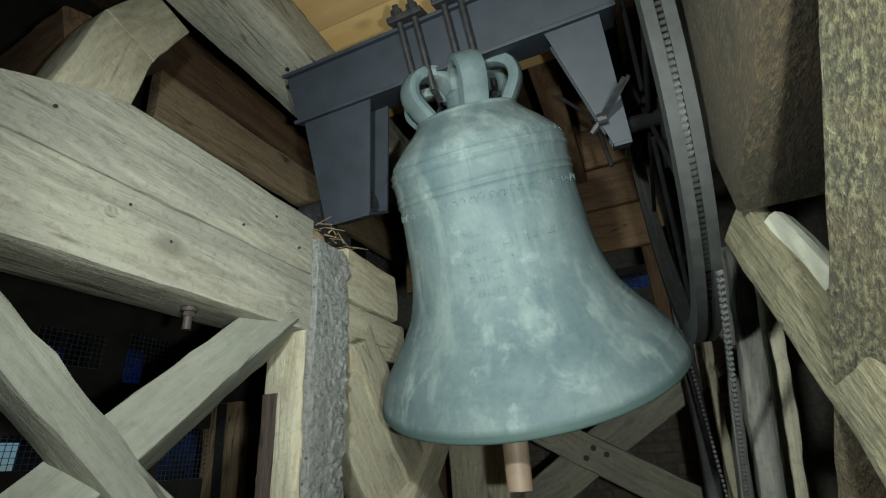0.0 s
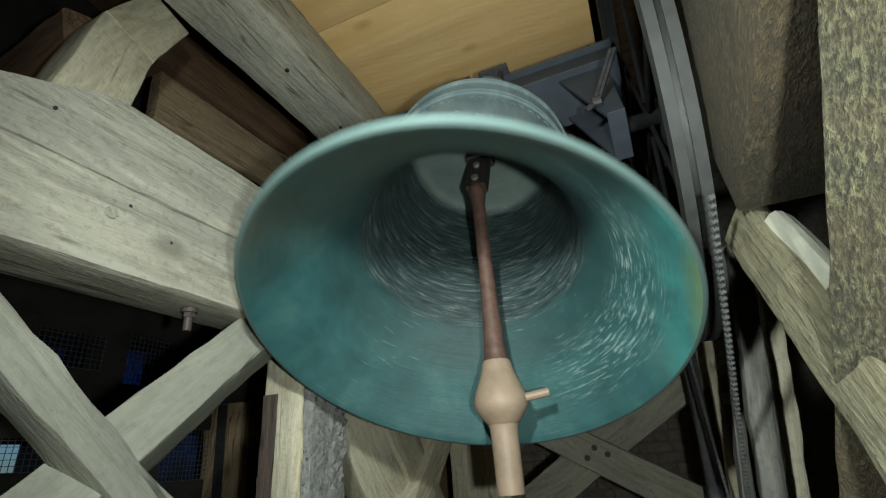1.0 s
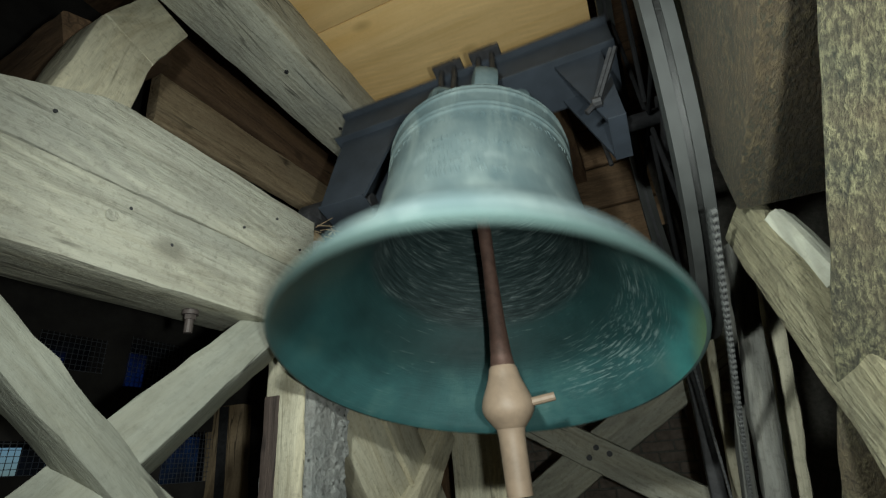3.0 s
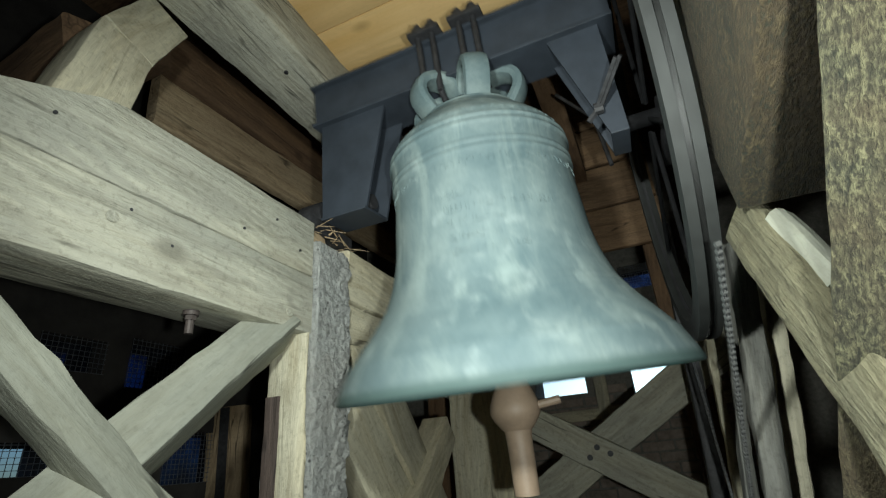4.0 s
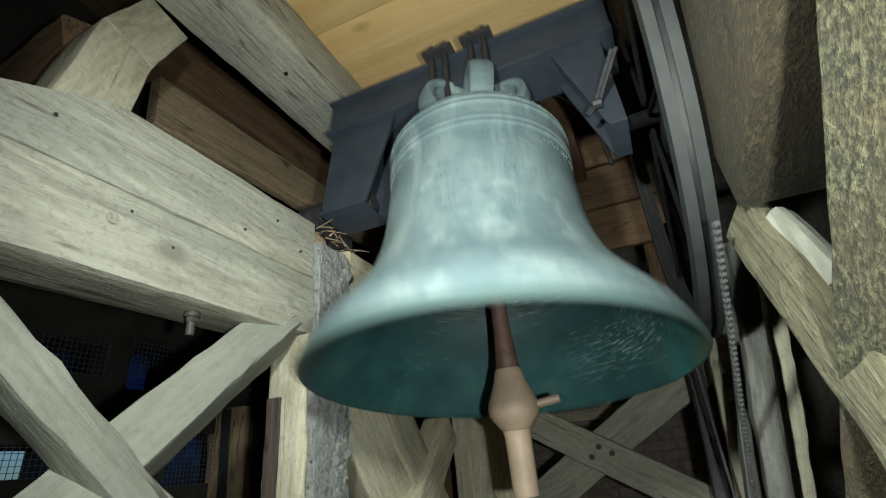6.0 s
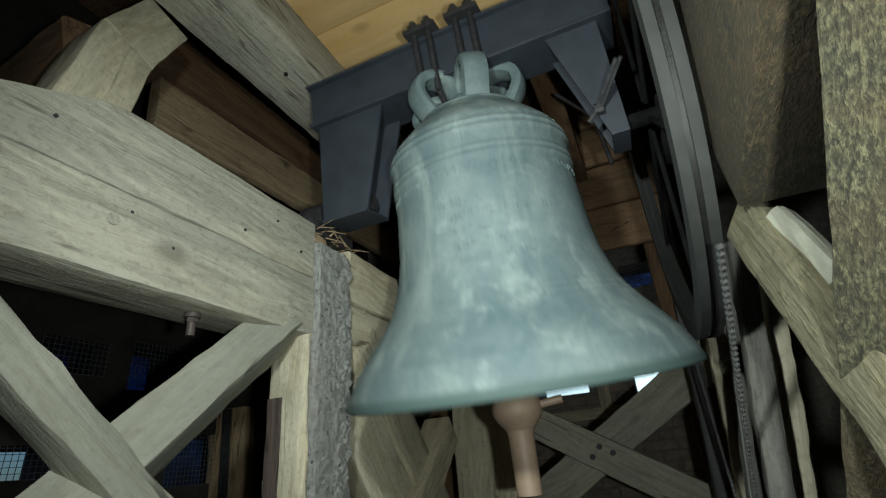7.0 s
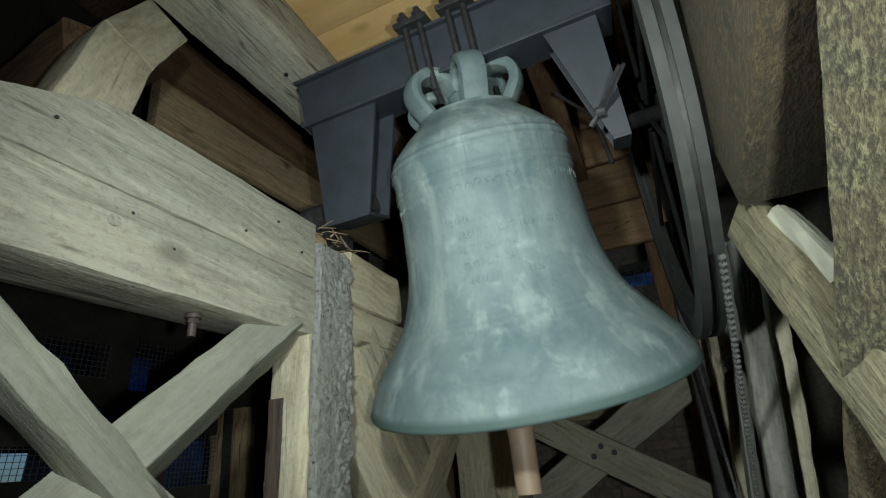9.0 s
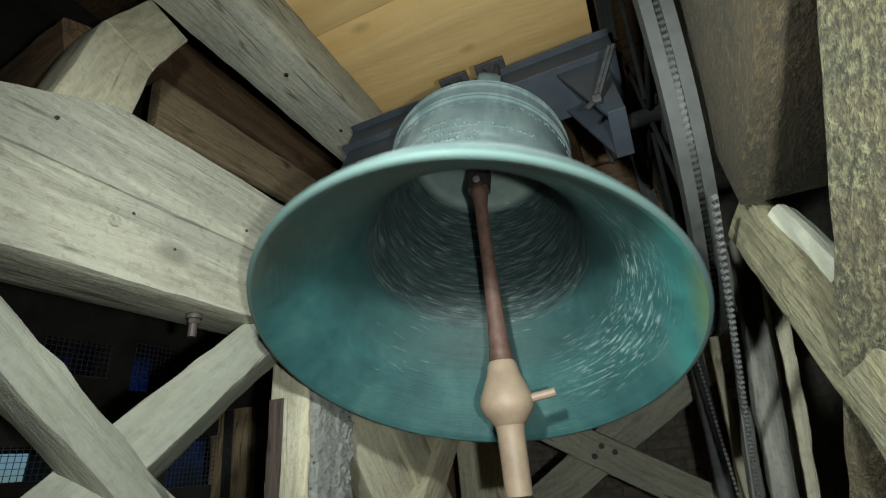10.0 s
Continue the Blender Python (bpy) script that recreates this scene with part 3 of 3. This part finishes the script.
def radius_at(s):
    for (s0, r0), (s1, r1) in zip(OUT, OUT[1:]):
        if s0 <= s <= s1:
            return r0 + (r1 - r0) * (s - s0) / (s1 - s0)
    return 0.3


def curve_rows(rows, fine):
    """Smooth the profile with a Catmull-Rom pass."""
    res = []
    for i in range(len(rows) - 1):
        p0, p1, p2, p3 = rows[max(i - 1, 0)], rows[i], rows[i + 1], rows[min(i + 2, len(rows) - 1)]
        for k in range(fine):
            t = k / fine
            res.append(tuple(0.5 * (2 * p1[j] + (p2[j] - p0[j]) * t + (2 * p0[j] - 5 * p1[j] + 4 * p2[j] - p3[j]) * t * t + (3 * p1[j] - p0[j] - 3 * p2[j] + p3[j]) * t ** 3) for j in (0, 1)))
    return res + [rows[-1]]


RINGS = ((-0.030, 0.004, 0.005), (-0.008, 0.005, 0.006), (0.048, 0.004, 0.005), (0.068, 0.005, 0.006), (0.455, 0.0015, 0.004), (0.472, 0.002, 0.004), (0.489, 0.0015, 0.004), (0.60, 0.002, 0.006))


def bell_thing():
    bell = tagged(new("church_bell"), "large bronze church bell with pale green patina, swinging", "bell")
    bell.matrix_basis = Matrix.Translation(PIVOT)
    bm = bmesh.new()
    rows = curve_rows(OUT, 14)
    prof = []
    for s, r in rows:
        r = max(r, 0.0005)
        for c, h, w in RINGS:
            r += h * math.exp(-((s - c) / w) ** 2)
        prof.append((r, -s))
    no = len(prof) - 1
    prof += [(max(r, 0.0005), -s) for s, r in curve_rows(INN, 4)]
    lathe(bm, prof, 128)
    bm.faces.ensure_lookup_table()
    for i, f in enumerate(bm.faces):
        f.material_index = 0 if i < no * 128 else 1
    bmesh.ops.recalc_face_normals(bm, faces=bm.faces)
    part("bell_body", bm, [PATINA, PATINA_IN], bell, smooth=True)
    return bell


bell = bell_thing()


def strip_loop(pts, w, t):
    """A band of width w (along x) and thickness t that follows points (y, z)."""
    bm = bmesh.new()
    rings = []
    for i, (y, z) in enumerate(pts):
        a, b = Vector(pts[max(i - 1, 0)]), Vector(pts[min(i + 1, len(pts) - 1)])
        d = (b - a).normalized()
        nrm = Vector((-d.y, d.x))
        ring = []
        for k in range(10):
            ang = 2 * math.pi * k / 10
            cx, cn = math.cos(ang), math.sin(ang)
            sx = math.copysign(abs(cx) ** 0.6, cx) * w / 2
            sn = math.copysign(abs(cn) ** 0.6, cn) * t / 2
            ring.append(bm.verts.new((sx, y + nrm.x * sn, z + nrm.y * sn)))
        rings.append(ring)
    for a, b in zip(rings, rings[1:]):
        for k in range(10):
            bm.faces.new((a[k], b[k], b[(k + 1) % 10], a[(k + 1) % 10]))
    bm.faces.new(rings[0])
    bm.faces.new(rings[-1][::-1])
    bmesh.ops.recalc_face_normals(bm, faces=bm.faces)
    return bm


LOOP = [(0.135, 0.135), (0.145, 0.18), (0.168, 0.215), (0.185, 0.25), (0.178, 0.29), (0.145, 0.315), (0.105, 0.322), (0.065, 0.31), (0.045, 0.29), (0.035, 0.26)]
for ang in (0, 58, 110, 180, 242, 298):
    part("crown_loop", strip_loop(curve_rows(LOOP, 3), 0.085, 0.042), PATINA, bell, m=pose(0, 0, 0, 0, 0, ang + 90 - 62) @ (Matrix.Translation((0, 0.01, 0.025)) @ Matrix.Diagonal((0.8, 0.95, 0.82, 1)) if ang == 58 else Matrix()), smooth=True)
part("crown_pin", rod(bmesh.new(), (0, 0, 0.17), (0, 0, 0.315), 0.055, 20), PATINA, bell, smooth=True)

# headstock: a steel channel pair with cranked end plates
headstock = part("headstock", box(bmesh.new(), -0.575, 0.50, -0.075, -0.065, 0.325, 0.48, 0.002), STEEL, bell, "blue-grey painted steel headstock")
for nm, y0, y1, z0, z1 in (("web", 0.065, 0.075, 0.325, 0.48), ("flange", -0.10, 0.10, 0.478, 0.488), ("flange", -0.10, 0.10, 0.315, 0.327)):
    part(nm, box(bmesh.new(), -0.575, 0.50, y0, y1, z0, z1, 0.002), STEEL, headstock)


def end_plate(xa, xb, xc, xd):
    """Cranked plate from xa..xb at its head to xc..xd at the axle."""
    bm = bmesh.new()
    for y in (-0.075, 0.065):
        v = [bm.verts.new((x, y + d, z)) for d in (0, 0.01) for x, z in ((xa, 0.315), (xb, 0.315), (xd, -0.045), (xc, -0.045))]
        for q in ((0, 1, 2, 3), (7, 6, 5, 4), (0, 4, 5, 1), (1, 5, 6, 2), (2, 6, 7, 3), (3, 7, 4, 0)):
            bm.faces.new([v[k] for k in q])
    box(bm, xc, xd, -0.085, 0.075, -0.055, -0.045, 0.002)
    return bm


part("end_plate", end_plate(-0.55, -0.285, -0.57, -0.39), STEEL, bell)
part("end_plate", end_plate(0.30, 0.455, 0.415, 0.465), STEEL, bell)
part("journal", rod(bmesh.new(), (-0.66, 0, 0), (-0.40, 0, 0), 0.028, 20), IRON, bell, "dark axle pin")
part("journal", rod(bmesh.new(), (0.44, 0, 0), (0.62, 0, 0), 0.024, 20), SHADED_IRON, bell, "dark axle pin")
for x in (-0.11, 0.04):
    for dx in (0.0, 0.052):
        for sy in (-1, 1):
            bm = bmesh.new()
            rod(bm, (x + dx, sy * 0.112, 0.545), (x + dx + 0.004, sy * 0.112, 0.26), 0.0105, 12)
            rod(bm, (x + dx + 0.004, sy * 0.112, 0.262), (x + dx + 0.004, sy * 0.07, 0.235), 0.0105, 12)
            rod(bm, (x + dx, sy * 0.112, 0.508), (x + dx, sy * 0.112, 0.53), 0.019, 6)
            part("hanger_rod", bm, IRON, bell, "dark forged hanger rod with nut", smooth=True)
    bm = box(bmesh.new(), x - 0.03, x + 0.085, -0.14, 0.14, 0.489, 0.507, 0.003)
    part("strap_plate", bm, IRON, bell)

# rope wheel on the axle, with its chain in the groove
WX, WR = 0.511, 0.642


def ring_solid(bm, r0, r1, x0, x1, sides=120):
    rows = [[bm.verts.new((x, r * math.cos(2 * math.pi * k / sides), r * math.sin(2 * math.pi * k / sides))) for k in range(sides)] for r, x in ((r0, x0), (r1, x0), (r1, x1), (r0, x1))]
    for a, b in zip(rows, rows[1:] + rows[:1]):
        for k in range(sides):
            bm.faces.new((a[k], a[(k + 1) % sides], b[(k + 1) % sides], b[k]))


def ring_bm(*a):
    bm = bmesh.new()
    ring_solid(bm, *a)
    bmesh.ops.recalc_face_normals(bm, faces=bm.faces)
    return bm


wheel = part("wheel", ring_bm(WR - 0.05, WR - 0.016, WX - 0.0055, WX + 0.0055), IRON, bell, "grey grooved bell wheel")
part("wheel_flange", ring_bm(WR - 0.055, WR, WX - 0.025, WX - 0.0055), ZINC, wheel)
part("wheel_flange", ring_bm(WR - 0.055, WR, WX + 0.0055, WX + 0.025), ZINC, wheel)
# added spokes, coloured near-black so they sink into the shaded gap
for k in range(6):
    a = 2 * math.pi * (k + 0.5) / 6
    bm = rod(bmesh.new(), (WX + 0.015, 0.05 * math.cos(a), 0.05 * math.sin(a)), (WX + 0.015, (WR - 0.04) * math.cos(a), (WR - 0.04) * math.sin(a)), 0.007, 8)
    part("spoke", bm, SHADED_IRON, wheel)
bm = bmesh.new()
for k in range(340):
    a = 2 * math.pi * k / 340
    r = bmesh.ops.create_cube(bm, size=1.0)
    bmesh.ops.transform(bm, verts=r["verts"], matrix=Matrix.Rotation(a, 4, "X") @ Matrix.Translation((WX, WR - 0.010, 0)) @ Matrix.Diagonal((0.0108, 0.010, 0.0066, 1)))
tagged(part("wheel_chain", bm, CHAIN, wheel, "steel roller chain in the groove"), kind="stuff")

# clapper
HINGE = Vector((0, 0, -0.115))
clapper = part("clapper", bmesh.new(), RUST, bell, "rusty iron clapper with tan ball")


def clapper_parts(ob):
    bm = bmesh.new()
    lathe(bm, [(0.0005, 0.02), (0.024, 0.015), (0.027, -0.02), (0.02, -0.06), (0.02, -0.25), (0.024, -0.42), (0.029, -0.50), (0.034, -0.535), (0.0005, -0.545)], 24)
    bmesh.ops.recalc_face_normals(bm, faces=bm.faces)
    bm.to_mesh(ob.data)
    bm.free()
    for p in ob.data.polygons:
        p.use_smooth = True
    bm = bmesh.new()
    lathe(bm, curve_rows([(0.0005, -0.528), (0.0335, -0.532), (0.044, -0.565), (0.057, -0.597), (0.068, -0.628), (0.066, -0.655), (0.045, -0.685), (0.036, -0.70), (0.034, -0.76), (0.033, -0.84), (0.030, -0.85), (0.0005, -0.852)], 3), 32)
    bmesh.ops.recalc_face_normals(bm, faces=bm.faces)
    part("clapper_ball", bm, BALL, ob, "tan painted clapper ball with long tail", smooth=True)
    part("peg", rod(bmesh.new(), (0.05, 0.0, -0.635), (0.125, 0.01, -0.625), 0.011, 10), BALL, ob, smooth=True)


clapper_parts(clapper)
bm = box(bmesh.new(), -0.033, 0.033, -0.020, 0.020, -0.125, 0.095, 0.005)
box(bm, -0.043, 0.043, -0.030, 0.030, 0.045, 0.101, 0.005)
part("clapper_hanger", bm, LEATHER, bell, "black strap hanger with bolts")
for z in (-0.012, -0.088):
    part("hanger_bolt", rod(bmesh.new(), (0, -0.030, z), (0, -0.019, z), 0.011, 10), BOLT, bell)

# bearings on the frame
for x, z in ((-1.0, 0.768), (0.245, 0.770)):
    bm = box(bmesh.new(), -0.06, 0.06, -0.13, 0.13, 0, 0.05, 0.006)
    rod(bm, (-0.05, 0, 0.095), (0.05, 0, 0.095), 0.06, 24)
    thing("axle_bearing", bm, IRON, Matrix.Translation((x, PIVOT.y, z + EYE.z - 0.003)), "dark iron axle bearing on the frame", "bearing", smooth=True)



def strand(name, a, b, label, k0, metal):
    """A straight run of roller chain from a down to b; its own x runs down."""
    a, b = Vector(a), Vector(b)
    ln = (b - a).length
    ob = tagged(new(name), label, "chain")
    ob.matrix_basis = along(a, b, (0.2, -1, 0))
    bm = bmesh.new()
    pitch = 0.0145
    for k in range(int(ln / pitch)):
        x = k * pitch
        w = (0.006 if k % 2 else 0.0085) * k0
        for sy in (-1, 1):
            box(bm, x - 0.004, x + pitch + 0.004, sy * w - 0.0012 * k0, sy * w + 0.0012 * k0, -0.009 * k0, 0.004 * k0)
    tagged(part("link_plate", bm, IRON, ob), kind="stuff")
    bm = bmesh.new()
    for k in range(int(ln / pitch)):
        rod(bm, (k * pitch, -0.0125 * k0, -0.002), (k * pitch, 0.0125 * k0, -0.002), 0.0050, 8)
    tagged(part("roller", bm, metal, ob), kind="stuff")
    return ob


NEAR_A, NEAR_B = Vector((0.150, 0.82, 0.299)), Vector((0.150, 2.25, -0.724))
FAR_A, FAR_B = Vector((0.150, 1.925, 0.85)), Vector((0.150, 1.925, -0.95))
chain_near = strand("drive_chain", NEAR_A, NEAR_B, "dull roller chain running down from the bell wheel", 0.36, GREYCHAIN)
chain_far = strand("drive_chain", FAR_A, FAR_B, "bright roller chain hanging at the far side of the bell wheel", 0.28, BRIGHT)


def on_bell(s, turn, out=0.0):
    """Pose on the bell's outside at height -s; x runs round it, y up the slope, z outwards."""
    r, r2 = radius_at(s), radius_at(s + 0.01)
    slope = math.degrees(math.atan2(r2 - r, 0.01))
    return Matrix.Rotation(radians(turn), 4, "Z") @ Matrix.Translation((0, -(r + out), -s)) @ pose(0, 0, 0, 90 - slope, 0, 0)


# relief on the bell: curls in two bands, and lines of raised writing that can no longer be read
bm = bmesh.new()
for k in range(64):
    for s0, big in ((-0.052, 0.008), (0.105, 0.013)):
        m = on_bell(s0 + 0.004 * math.sin(k * 2.1), k * 360 / 64, 0.0005)
        for j in range(9):
            a0, a1 = -0.6 + j * 0.55, -0.6 + (j + 1) * 0.55
            r0, r1 = big * (1 - j * 0.07), big * (1 - (j + 1) * 0.07)
            sg = 1 if k % 2 else -1
            rod(bm, m @ Vector((sg * r0 * math.cos(a0), r0 * math.sin(a0), 0.0)), m @ Vector((sg * r1 * math.cos(a1), r1 * math.sin(a1), -0.0003)), 0.001, 5)
tagged(part("frieze", bm, PATINA, bell, "raised bands of curled ornament"), kind="stuff")
rng = random.Random(4)
bm = bmesh.new()
for row, (s0, words) in enumerate(((0.195, (6, 3)), (0.235, (6, 7, 5, 5)), (0.275, (2, 2, 4, 2)), (0.318, (8, 2)), (0.358, (4, 2, 4, 3)))):
    turn = -8.0 + row * 1.2
    for wd in words:
        for k in range(wd):
            m = on_bell(s0, turn)
            box_m = bmesh.ops.create_cube(bm, size=1.0, matrix=m @ Matrix.Diagonal((0.0026, 0.018, 0.003, 1)))
            if rng.random() < 0.8:
                bmesh.ops.create_cube(bm, size=1.0, matrix=m @ Matrix.Translation((0.0035, rng.choice((-0.007, 0.0, 0.007)), 0)) @ Matrix.Diagonal((0.008, 0.0026, 0.003, 1)))
            if rng.random() < 0.6:
                bmesh.ops.create_cube(bm, size=1.0, matrix=m @ Matrix.Translation((0.008, 0, 0)) @ Matrix.Diagonal((0.0026, 0.018, 0.003, 1)))
            turn += 2.35
        turn += 2.0
tagged(part("inscription", bm, PATINA, bell, "five lines of worn raised marks"), kind="stuff")

# lever on the end plate, and the rod from above
bm = bmesh.new()
for sx in (-0.006, 0.006):
    rod(bm, (0.40 + sx, -0.09, 0.03), (0.475 + sx, -0.20, 0.10), 0.007, 4)
rod(bm, (0.388, -0.09, 0.03), (0.412, -0.09, 0.03), 0.017, 10)
rod(bm, (0.40, -0.09, 0.03), (0.365, -0.085, 0.0), 0.009, 6)
part("lever", bm, IRON, bell, "bent iron lever on the end plate")
bm = rod(bmesh.new(), (0.118, 1.75, 1.98 + 1.5), (0.03, 1.75, 1.27 + 1.5), 0.006, 8)
rod(bm, (0.03, 1.735, 1.26 + 1.5), (0.03, 1.765, 1.26 + 1.5), 0.018, 10)
rod(bm, (0.03, 1.75, 1.26 + 1.5), (0.05, 1.75, 1.02 + 1.5), 0.009, 8)
rod(bm, (0.03, 1.75, 1.26 + 1.5), (-0.10, 1.76, 1.45 + 1.5), 0.008, 8)
thing("pull_rod", bm, IRON, Matrix(), "thin iron pull rod with a joint, hanging from above", "rod", smooth=True)

# splinters and twigs that have gathered where the bearing stands
rng = random.Random(11)
bm = bmesh.new()
for k in range(26):
    x, y = rng.uniform(-1.0, -0.90), rng.uniform(1.17, 1.42)
    a, tip = rng.uniform(0, 6.28), rng.uniform(0.02, 0.075)
    p = Vector((x, y, 0.755 + EYE.z + 0.012 * rng.random()))
    rod(bm, p, p + Vector((tip * math.cos(a), tip * math.sin(a), rng.uniform(-0.006, 0.022))), rng.uniform(0.0015, 0.0045), 5, 0.001)
tagged(thing("splinter_litter", bm, TAN, Matrix(), "dry splinters and twigs lying on the post head", "litter"), kind="stuff")
timber("packing_block", (-0.935, 1.165, 0.735), (-0.935, 1.235, 0.728), 0.05, 0.04, (1, 0, 0.3), TAN, "small tan wooden block wedged on the post head", "block", ends=0.01, step=0.01)

# iron in the timber
bm = rod(bmesh.new(), (0, 0, 0), (0, 0, 0.012), 0.019, 20)
rod(bm, (0, 0, -0.012), (0, 0, 0.0), 0.014, 6)
rod(bm, (0, 0, -0.045), (0, 0, -0.01), 0.010, 12)
thing("through_bolt", bm, OLDBOLT, Matrix.Translation((-1.0, 0.80, 0.386 + EYE.z - 0.012)), "rusty bolt with washer under the double beam", "bolt", smooth=True)
for x, z in ((-0.318, 0.007), (-0.261, -0.025), (-0.359, -0.036)):
    thing("bolt_head", rod(bmesh.new(), (0, -0.008, 0), (0, 0.004, 0), 0.014, 8), IRON, Matrix.Translation((x, 2.598, z + EYE.z)), "dark bolt head in the flat cross brace", "bolt", "bolts of the cross brace")
for y, z in ((1.055, 0.43), (0.52, 0.50)):
    thing("wooden_peg", rod(bmesh.new(), (-0.004, 0, 0), (0.006, 0, 0), 0.013, 10), OAK, Matrix.Translation((XL + 0.002, y, z + EYE.z)), "round wooden peg in the beam", "peg", "pegs of the beam")
old_post = timber("strapped_post", (-2.45, 2.4, -1.5), (-2.56, 2.4, 0.43), 0.26, 0.14, (0.35, -1, 0), TAN, "tan old post with a dark iron strap", "post", wane=0.04)
part("iron_strap", box(bmesh.new(), 0.9, 1.93, -0.03, 0.03, 0.001, 0.008, 0.002), IRON, old_post, "dark iron strap")


# tinted sheets added in the openings only to dim the sky behind
def sky_dimming():
    m, n, l, b = shader("blue_sky_filter", 0.3)
    tr, mx = n.new("ShaderNodeBsdfTransparent"), n.new("ShaderNodeMixShader")
    tr.inputs[0].default_value = (0.16, 0.22, 0.36, 1)
    b.inputs["Base Color"].default_value = (0.03, 0.035, 0.05, 1)
    blotchy = ramp(n, l, noise_tex(n, l, coords(n, l), 9, 5), [(0.3, (0.3,) * 3), (0.7, (0.9,) * 3)])
    l.new(blotchy, mx.inputs[0])
    l.new(b.outputs[0], mx.inputs[1])
    l.new(tr.outputs[0], mx.inputs[2])
    l.new(mx.outputs[0], n["Material Output"].inputs[0])
    return m


SKY_FILTER = sky_dimming()
for h in LEFT_HOLES[1:]:
    thing("window_pane", box(bmesh.new(), -2.75, -2.745, h[0] - 0.02, h[1] + 0.02, h[2] - 0.02, h[3] + 0.02), SKY_FILTER, Matrix(), "added tinted sheet dimming the sky in a side opening", "pane", "panes of the side openings")
thing("window_pane", box(bmesh.new(), -0.08, 0.305, 4.45, 4.455, 2.71, 2.965), SKY_FILTER, Matrix(), "added tinted sheet dimming the sky behind the upper opening", "pane", "panes of the side openings")
for y, z in ((0.555, 0.532), (0.66, 0.488), (0.86, 0.62), (0.38, 0.66), (0.98, 0.70), (1.09, 0.64)):
    thing("nail", rod(bmesh.new(), (-0.006, 0, 0), (0.002, 0, 0), 0.004, 8), IRON, Matrix.Translation((XL + 0.003, y, z + EYE.z)), "small dark nail head in the double beam", "nail", "nails of the beam")
for y in (0.62, 1.05, 1.42):
    thing("nail", rod(bmesh.new(), (0, 0, -0.003), (0, 0, 0.006), 0.008, 8), IRON, Matrix.Translation((-0.95 - 0.04 * y, y, 1.378 + EYE.z)), "small dark nail head in the overhead beam", "nail", "nails of the overhead beam")
# laths in front of the far wall
timber("lath", (-1.43, 4.19, 0.235), (0.77, 4.19, 0.286), 0.087, 0.045, BACK, OAK_WARM, "thin yellowish lath across the far wall", "lath", jit=0.002)
timber("lath", (-0.393, 4.185, 0.735), (-0.393, 4.185, 0.205), 0.10, 0.05, BACK, OAK_WARM, "short upright lath between the far openings", "lath", jit=0.002)


def net(name, axis, at, hole, label, step=0.022):
    """A wire net stretched over an opening."""
    u0, u1, z0, z1 = hole
    bm = bmesh.new()
    def put(a, b, c, d):
        if axis == "y":
            box(bm, a, b, at - 0.001, at + 0.001, c, d)
        else:
            box(bm, at - 0.001, at + 0.001, a, b, c, d)
    for k in range(int((u1 - u0) / step) + 1):
        put(u0 + k * step - 0.0013, u0 + k * step + 0.0013, z0, z1)
    for k in range(int((z1 - z0) / step) + 1):
        put(u0, u1, z0 + k * step - 0.0013, z0 + k * step + 0.0013)
    ob = thing(name, bm, MESHWIRE, Matrix(), label, "wire net")
    return tagged(ob, kind="stuff")


net("wire_net", "y", 4.232, FAR_HOLES[2], "square wire net over the upper opening")
for h in LEFT_HOLES:
    net("wire_net", "x", -2.612, h, "square wire net over a side opening", 0.026)

# ---------------------------------------------------------------- bricks of the far wall
def brick_wall():
    meshes = []
    for k in range(5):
        bm = box(bmesh.new(), -0.112, 0.112, -0.012, 0.02, -0.031, 0.031, 0.006)
        for v in bm.verts:
            v.co += noise.noise_vector(v.co * 30 + Vector((k * 5, 0, 0))) * 0.004
        meshes.append(mesh("brick", bm, BRICK))
    rng = random.Random(7)
    z, row = 0.95, 0
    while z < 2.62:
        x = -1.15 + (0.12 if row % 2 else 0.0)
        while x < 0.75:
            inside = any(h[0] - 0.10 < x < h[1] + 0.10 and h[2] - 0.03 < z < h[3] + 0.03 for h in FAR_HOLES)
            if not inside:
                ob = new("brick", rng.choice(meshes))
                ob.parent = wall_far
                ob.matrix_basis = pose(x + rng.uniform(-0.004, 0.004), 4.238 + rng.uniform(-0.004, 0.006), z, rng.uniform(-1.5, 1.5), rng.uniform(-1, 1), rng.uniform(-1.5, 1.5))
            x += 0.24
        z += 0.076
        row += 1


brick_wall()

# ---------------------------------------------------------------- what moves


def swing(t):
    reach = 30.0 if t < 2 else 30.0 - 0.72 * (t - 2)
    return -1.3 + reach * math.cos(math.pi * (t - 0.08) / 1.0895)


def hang(t):
    return -1.0 + 5.0 * math.sin(math.pi * (t - 0.08) / 1.0895) ** 2


def motions():
    times = [0.1 * k for k in range(101)]
    walk(bell, [(t, Matrix.Translation(PIVOT) @ pose(0, 0, 0, swing(t))) for t in times])
    down = (NEAR_B - NEAR_A).normalized()
    for ob, way, reach in ((chain_near, down, 0.15), (chain_far, Vector((0, 0, -1)), -0.63)):
        home = ob.matrix_basis.copy()
        walk(ob, [(t, Matrix.Translation(way * (reach * radians(swing(t)))) @ home) for t in times])
    walk(clapper, [(t, Matrix.Translation(HINGE) @ pose(0, 0, 0, hang(t) - swing(t))) for t in times])


motions()
